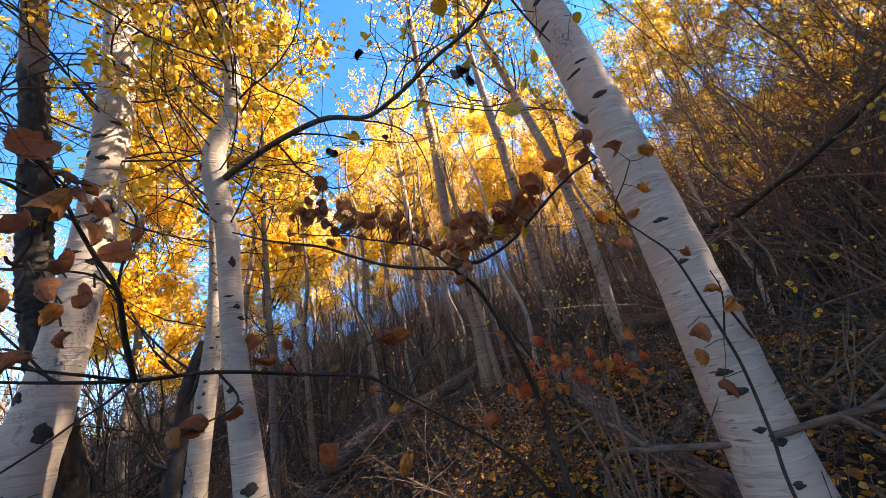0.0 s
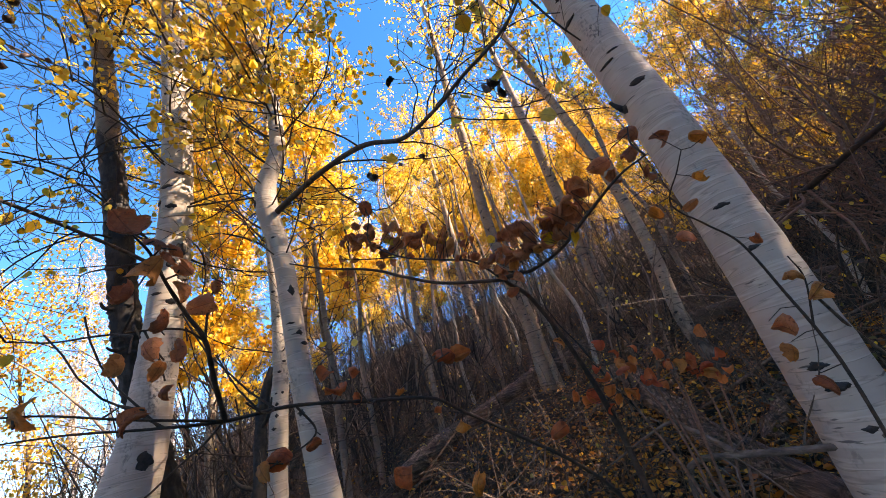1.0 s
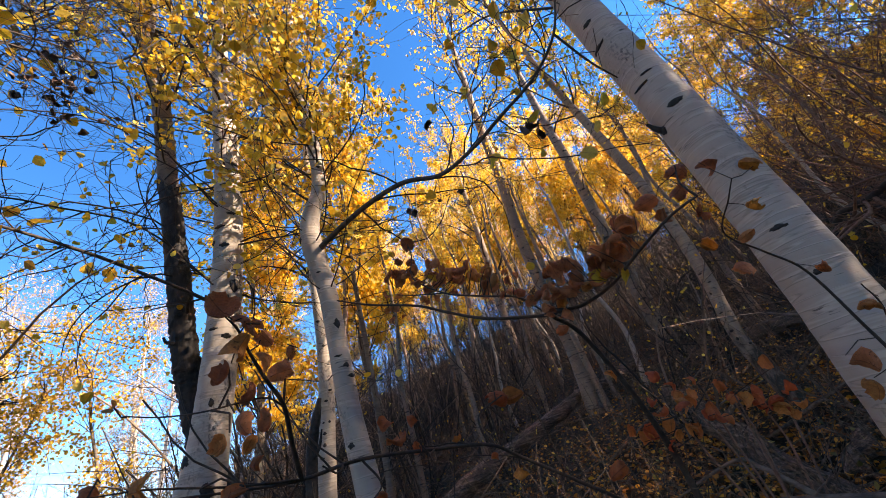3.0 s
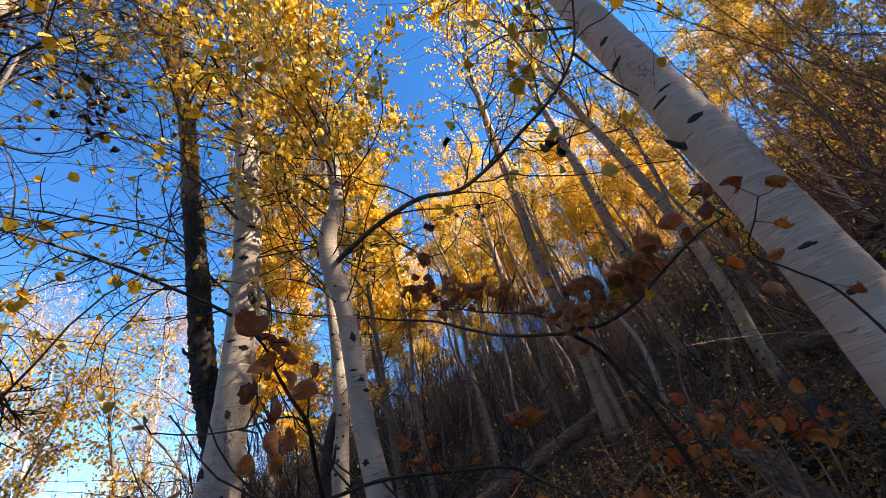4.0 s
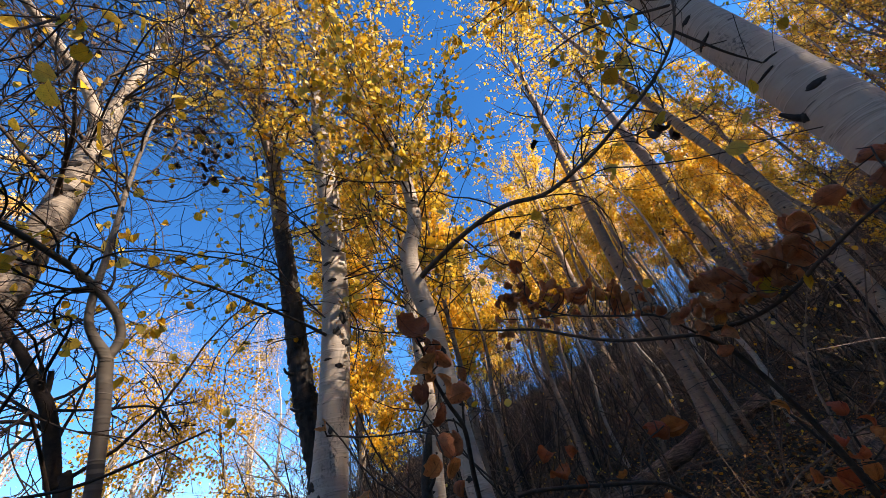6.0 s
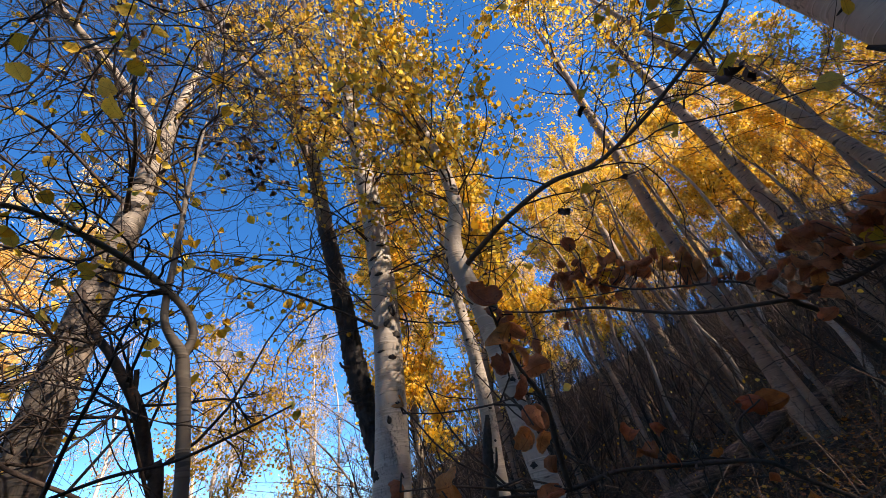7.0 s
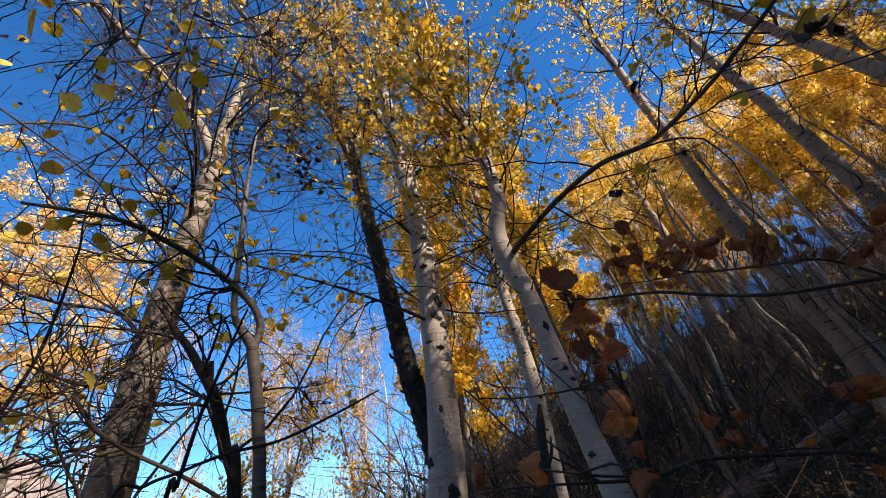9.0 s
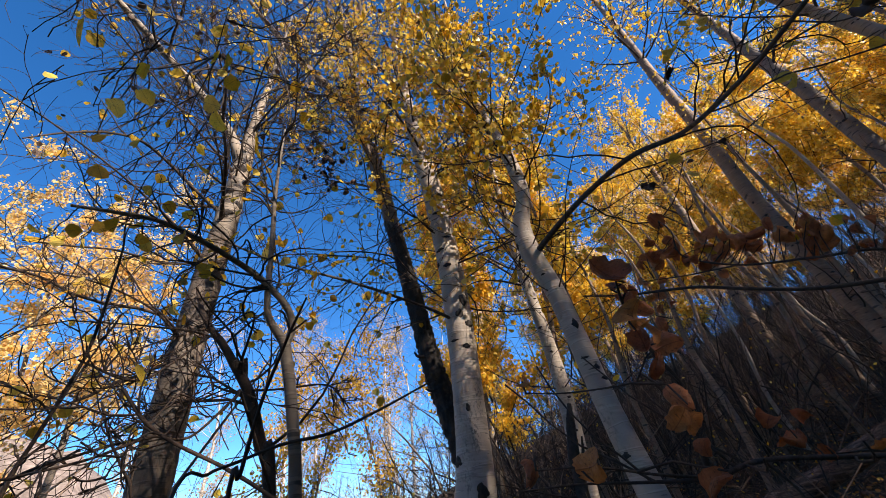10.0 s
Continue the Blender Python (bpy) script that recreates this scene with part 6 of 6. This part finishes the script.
def low_shrub():
    main = [(0.45, 1.36, 0.70, 0.011), (0.40, 1.30, 0.98, 0.0095), (0.312, 1.201, 1.176, 0.008), (0.202, 1.073, 1.301, 0.0065), (0.061, 0.941, 1.414, 0.0055), (-0.034, 0.864, 1.486, 0.005), (-0.086, 0.792, 1.524, 0.005), (-0.189, 0.706, 1.544, 0.0046), (-0.277, 0.596, 1.557, 0.0041), (-0.331, 0.504, 1.55, 0.0036), (-0.39, 0.455, 1.557, 0.0026), (-0.442, 0.4, 1.566, 0.0017), (-0.5, 0.36, 1.57, 0.001)]
    main = [(x, y, z, r * 0.72) for x, y, z, r in main]
    root = empty("leafy_shrub", main[0][:3], "thin dark shrub branch with large dry brown leaves", "shrub")
    stems = [tube_part("branch", main, M_TWIG, root, "", 8, 8)[1]]
    for q in ([(-0.331, 0.504, 1.55, 0.0036), (-0.32, 0.465, 1.592, 0.0034), (-0.307, 0.426, 1.638, 0.003), (-0.313, 0.399, 1.669, 0.0026), (-0.317, 0.372, 1.699, 0.0021), (-0.311, 0.339, 1.722, 0.0017), (-0.304, 0.307, 1.728, 0.001)],
              [(-0.307, 0.426, 1.638, 0.0016), (-0.312, 0.387, 1.646, 0.0012), (-0.343, 0.327, 1.635, 0.001), (-0.406, 0.337, 1.647, 0.0009), (-0.45, 0.335, 1.66, 0.0007)],
              [(-0.307, 0.426, 1.638, 0.0018), (-0.3, 0.42, 1.67, 0.0014), (-0.296, 0.425, 1.70, 0.001)],
              [(-0.086, 0.792, 1.524, 0.0025), (-0.09, 0.80, 1.58, 0.002), (-0.03, 0.84, 1.61, 0.0013)],
              [(-0.277, 0.596, 1.557, 0.002), (-0.26, 0.62, 1.51, 0.0016), (-0.3, 0.55, 1.48, 0.001)],
              [(-0.331, 0.504, 1.55, 0.002), (-0.36, 0.40, 1.56, 0.0015), (-0.40, 0.33, 1.575, 0.001), (-0.45, 0.31, 1.582, 0.0008)]):
        stems.append(tube_part("branch", q, M_TWIG, root, "", 7, 8)[1])
    near = [(-0.309, 0.305, 1.738, 0.04), (-0.307, 0.345, 1.741, 0.027), (-0.305, 0.363, 1.731, 0.029), (-0.308, 0.336, 1.697, 0.041), (-0.302, 0.387, 1.716, 0.03), (-0.295, 0.421, 1.706, 0.022), (-0.298, 0.41, 1.678, 0.036), (-0.304, 0.377, 1.688, 0.026), (-0.308, 0.312, 1.659, 0.03), (-0.306, 0.363, 1.646, 0.029), (-0.304, 0.39, 1.617, 0.03), (-0.307, 0.336, 1.614, 0.03), (-0.307, 0.314, 1.595, 0.026), (-0.307, 0.354, 1.594, 0.022), (-0.435, 0.307, 1.663, 0.019), (-0.397, 0.314, 1.575, 0.035), (-0.453, 0.315, 1.582, 0.031), (-0.307, 0.327, 1.545, 0.027), (-0.307, 0.362, 1.573, 0.022)]
    hang_leaves(root, near, BROWN, stems, 311, 1.1)
    lone = [(-0.245, 0.652, 1.604, 0.028), (-0.233, 0.666, 1.574, 0.038), (-0.206, 0.697, 1.599, 0.022), (-0.207, 0.698, 1.552, 0.02), (-0.142, 0.767, 1.544, 0.022), (-0.03, 0.843, 1.611, 0.051), (-0.008, 0.871, 1.601, 0.044), (-0.162, 0.758, 1.409, 0.04), (-0.042, 0.849, 1.459, 0.028), (0.209, 1.182, 1.371, 0.06), (-0.046, 0.88, 1.34, 0.046), (-0.266, 0.623, 1.5, 0.025), (-0.296, 0.567, 1.499, 0.038), (-0.307, 0.539, 1.482, 0.031), (-0.294, 0.571, 1.491, 0.03), (-0.081, 0.82, 1.5, 0.016)]
    hang_leaves(root, lone, ORANGE, stems, 312, 1.25)
    rng = np.random.default_rng(313)
    o1 = sprout(rng, stems[0][None, 20:, :3], stems[0][None, 20:, 3], 12, 0.0, 1.0, 0.2, 50, 6, 0.2, 0.02)
    crown(root, rng, [o1], M_TWIG, 0, 0, M_YELLOW, sides=(5,))


def trunk_shrub():
    main = [(0.845, 0.98, 0.62, 0.008), (0.843, 0.985, 1.055, 0.0071), (0.85, 0.972, 1.205, 0.0066), (0.855, 0.965, 1.38, 0.0065), (0.835, 0.965, 1.545, 0.006), (0.797, 0.95, 1.693, 0.0052), (0.726, 0.93, 1.765, 0.0045), (0.632, 0.876, 1.826, 0.0036), (0.642, 0.806, 1.881, 0.0028), (0.647, 0.763, 1.912, 0.002)]
    main = [(x, y, z, r * 0.62) for x, y, z, r in main]
    root = empty("leafy_shrub", main[0][:3], "slender shrub shoot with rusty leaves against an aspen trunk", "shrub")
    stems = [tube_part("branch", main, M_TWIG, root, "", 7, 8)[1]]
    stems.append(tube_part("branch", [(0.85, 0.968, 1.45, 0.003), (0.87, 0.93, 1.56, 0.0022), (0.84, 0.90, 1.62, 0.0015)], M_TWIG, root, "", 6)[1])
    places = [(0.691, 0.75, 1.937, 0.044), (0.631, 0.778, 1.969, 0.049), (0.651, 0.782, 1.832, 0.043), (0.62, 0.801, 1.782, 0.035), (0.589, 0.82, 1.72, 0.043), (0.762, 0.863, 1.664, 0.033), (0.827, 0.905, 1.584, 0.043), (0.88, 0.93, 1.528, 0.055), (0.753, 0.928, 1.467, 0.056), (0.753, 0.946, 1.414, 0.041), (0.8, 0.96, 1.329, 0.047), (0.55, 0.835, 1.8, 0.042)]
    hang_leaves(root, places, BROWN[:3] + ORANGE[:4], stems, 321, 1.25)


def red_shrub():
    root = empty("leafy_shrub", (0.62, 1.42, 0.74), "low shrub with rusty red autumn leaves above the litter", "shrub")
    rng = np.random.default_rng(331)
    stems = []
    for i in range(7):
        a = rng.random() * 6.28
        e = (0.4 + 0.4 * rng.random(), 1.2 + 0.15 * rng.random(), 1.35 + 0.2 * rng.random())
        q = [(0.62 + 0.05 * math.cos(a), 1.42 + 0.05 * math.sin(a), 0.70, 0.005), (0.6 * 0.5 + e[0] * 0.5 + 0.03, 1.34, 1.08, 0.0042), (e[0], e[1], e[2] - 0.08, 0.003), (e[0] + 0.05 * rng.normal(), e[1], e[2] + 0.06, 0.0018)]
        stems.append(tube_part("stem", q, M_TWIG_RED, root, "", 6)[1])
    places = [(0.467, 1.32, 1.568, 0.044), (0.506, 1.305, 1.509, 0.051), (0.526, 1.297, 1.485, 0.047), (0.564, 1.281, 1.438, 0.046), (0.64, 1.245, 1.437, 0.049), (0.622, 1.254, 1.46, 0.038), (0.444, 1.328, 1.457, 0.047), (0.69, 1.218, 1.424, 0.051), (0.706, 1.209, 1.402, 0.044), (0.378, 1.348, 1.425, 0.051), (0.494, 1.31, 1.532, 0.036), (0.607, 1.261, 1.492, 0.042), (0.67, 1.229, 1.457, 0.034), (0.559, 1.284, 1.534, 0.035), (0.364, 1.352, 1.409, 0.043), (0.742, 1.187, 1.402, 0.032), (0.421, 1.335, 1.378, 0.035), (0.499, 1.308, 1.398, 0.034)]
    hang_leaves(root, places, RED, stems, 332, 1.2)
    more = [(x + rng.normal() * 0.05, y + rng.normal() * 0.05, z + rng.normal() * 0.035, q * 0.95) for x, y, z, q in places]
    hang_leaves(root, more, RED, stems, 333, 1.15)


brown_shrub()
low_shrub()
trunk_shrub()
red_shrub()


def hang_near_leaves():
    """Large yellow leaves on the twigs that hang in from the grey tree."""
    root = empty("overhanging_branch", (-2.3, 0.58, 3.3), "thin dark overhanging branch with large yellow leaves", "branch")
    q = [(-2.3, 0.58, 3.33, 0.012), (-1.9, 0.40, 3.38, 0.009), (-1.5, 0.22, 3.2, 0.007), (-1.2, 0.12, 3.0, 0.0055), (-0.98, 0.04, 2.78, 0.004), (-0.9, -0.02, 2.5, 0.0022)]
    stems = [tube_part("branch", q, M_TWIG, root, "", 7, 8)[1]]
    for w in ([(-1.2, 0.12, 3.0, 0.003), (-1.05, 0.1, 2.75, 0.0025), (-0.95, 0.1, 2.5, 0.0015)], [(-1.5, 0.22, 3.2, 0.003), (-1.2, 0.0, 2.95, 0.0022), (-1.0, -0.1, 2.5, 0.0012)], [(-1.2, 0.12, 3.0, 0.003), (-1.0, 0.2, 2.9, 0.002), (-0.9, 0.22, 2.75, 0.001)]):
        stems.append(tube_part("branch", w, M_TWIG, root, "", 6, 8)[1])
    places = [(-0.945, 0.009, 2.828, 0.050), (-0.933, 0.081, 2.834, 0.048), (-0.917, 0.140, 2.903, 0.055), (-0.950, -0.087, 2.470, 0.037), (-0.943, 0.024, 2.688, 0.052), (-0.939, 0.050, 2.692, 0.044), (-0.935, 0.074, 2.614, 0.043), (-0.939, 0.053, 2.484, 0.047), (-0.934, 0.075, 2.433, 0.055), (-0.908, 0.168, 2.385, 0.051), (-0.950, -0.094, 2.315, 0.037), (-0.950, -0.088, 2.225, 0.032), (-0.949, -0.041, 2.255, 0.031), (-0.947, -0.005, 2.358, 0.029), (-0.932, 0.084, 1.802, 0.029), (-0.950, -0.062, 2.389, 0.036), (-0.937, 0.062, 2.312, 0.025), (-0.911, 0.159, 2.094, 0.027)]
    hang_leaves(root, places, YELLOW, stems, 341, 1.0)
    rng = np.random.default_rng(342)
    o1 = sprout(rng, stems[0][None, :, :3], stems[0][None, :, 3], 16, 0.1, 1.0, 0.3, 55, 7, 0.28, 0.0)
    crown(root, rng, [o1, sprout(rng, *o1, 3, 0.2, 1, 0.5, 50, 4, 0.3, 0.0)], M_TWIG, 0, 0, M_YELLOW, sides=(5, 4))


def black_leaves():
    root = empty("withered_spray", (-1.5, 1.06, 3.7), "spray of shrivelled black leaves on a drooping twig", "twig")
    stems = [tube_part("branch", [(-1.9, 1.5, 3.95, 0.006), (-1.5, 1.06, 3.7, 0.004), (-1.47, 0.9, 3.52, 0.003), (-1.46, 0.78, 3.4, 0.002), (-1.45, 0.72, 3.2, 0.0012)], M_TWIG, root, "", 6, 8)[1]]
    rng = np.random.default_rng(351)
    places = [(-1.48 + rng.normal() * 0.06, 0.80 + rng.normal() * 0.08, 3.38 + rng.normal() * 0.12, 0.05) for i in range(24)]
    hang_leaves(root, places, DARK, stems, 352)
    root = empty("withered_spray", (-1.9, 0.45, 3.9), "thin dark twig with small blackened leaves", "twig")
    stems = [tube_part("branch", q, M_TWIG, root, "", 6, 8)[1] for q in (
        [(-2.3, 0.6, 3.75, 0.007), (-1.9, 0.45, 3.95, 0.005), (-1.485, 0.343, 3.98, 0.004), (-1.428, 0.441, 3.7, 0.0034), (-1.376, 0.487, 3.302, 0.003), (-1.344, 0.551, 3.144, 0.0022), (-1.317, 0.6, 3.061, 0.0014)],
        [(-1.376, 0.487, 3.302, 0.0025), (-1.318, 0.597, 3.224, 0.002), (-1.281, 0.658, 3.12, 0.0012)],
        [(-1.344, 0.551, 3.144, 0.0024), (-1.363, 0.513, 2.892, 0.002), (-1.393, 0.449, 2.74, 0.0012)])]
    hang_leaves(root, [(-1.438, 0.325, 3.991, 0.03), (-1.383, 0.471, 3.99, 0.03), (-1.377, 0.483, 3.271, 0.03), (-1.363, 0.514, 3.120, 0.032), (-1.333, 0.571, 3.166, 0.035), (-1.322, 0.592, 3.135, 0.035), (-1.336, 0.566, 3.059, 0.035), (-1.318, 0.598, 3.016, 0.03), (-1.360, 0.520, 2.884, 0.03), (-1.392, 0.451, 2.737, 0.038), (-1.287, 0.649, 3.106, 0.03), (-1.330, 0.577, 2.824, 0.025), (-1.319, 0.596, 3.069, 0.03), (-1.460, 0.247, 3.558, 0.03), (-1.466, 0.222, 3.413, 0.03), (-1.399, 0.432, 3.307, 0.03)], DARK, stems, 355)
    root = empty("withered_spray", (0.2, 0.73, 2.3), "shrivelled dark leaf clusters hanging from an aspen limb", "twig")
    stems = [tube_part("branch", [(0.2, 0.73, 2.29, 0.002), (0.22, 0.70, 2.2, 0.0016), (0.24, 0.66, 2.15, 0.001)], M_TWIG, root, "", 6, 8)[1], tube_part("branch", [(-0.168, 1.148, 2.527, 0.002), (-0.15, 1.2, 2.45, 0.0016), (-0.16, 1.23, 2.42, 0.001)], M_TWIG, root, "", 6, 8)[1]]
    hang_leaves(root, [(0.24, 0.66, 2.158, 0.05), (0.245, 0.655, 2.13, 0.045), (0.235, 0.665, 2.17, 0.04), (0.004, 0.817, 2.458, 0.04), (0.01, 0.82, 2.45, 0.03), (-0.163, 1.237, 2.436, 0.04), (-0.15, 1.23, 2.42, 0.04), (-0.17, 1.24, 2.45, 0.035), (-0.03, 1.1, 2.36, 0.03), (0.05, 1.05, 2.32, 0.03)], DARK, stems, 353)
    hang_leaves(root, [(0.27, 0.70, 2.235, 0.05), (-0.1, 1.18, 2.42, 0.045), (-0.06, 1.12, 2.40, 0.045)], YELLOW, stems, 354)


hang_near_leaves()
black_leaves()
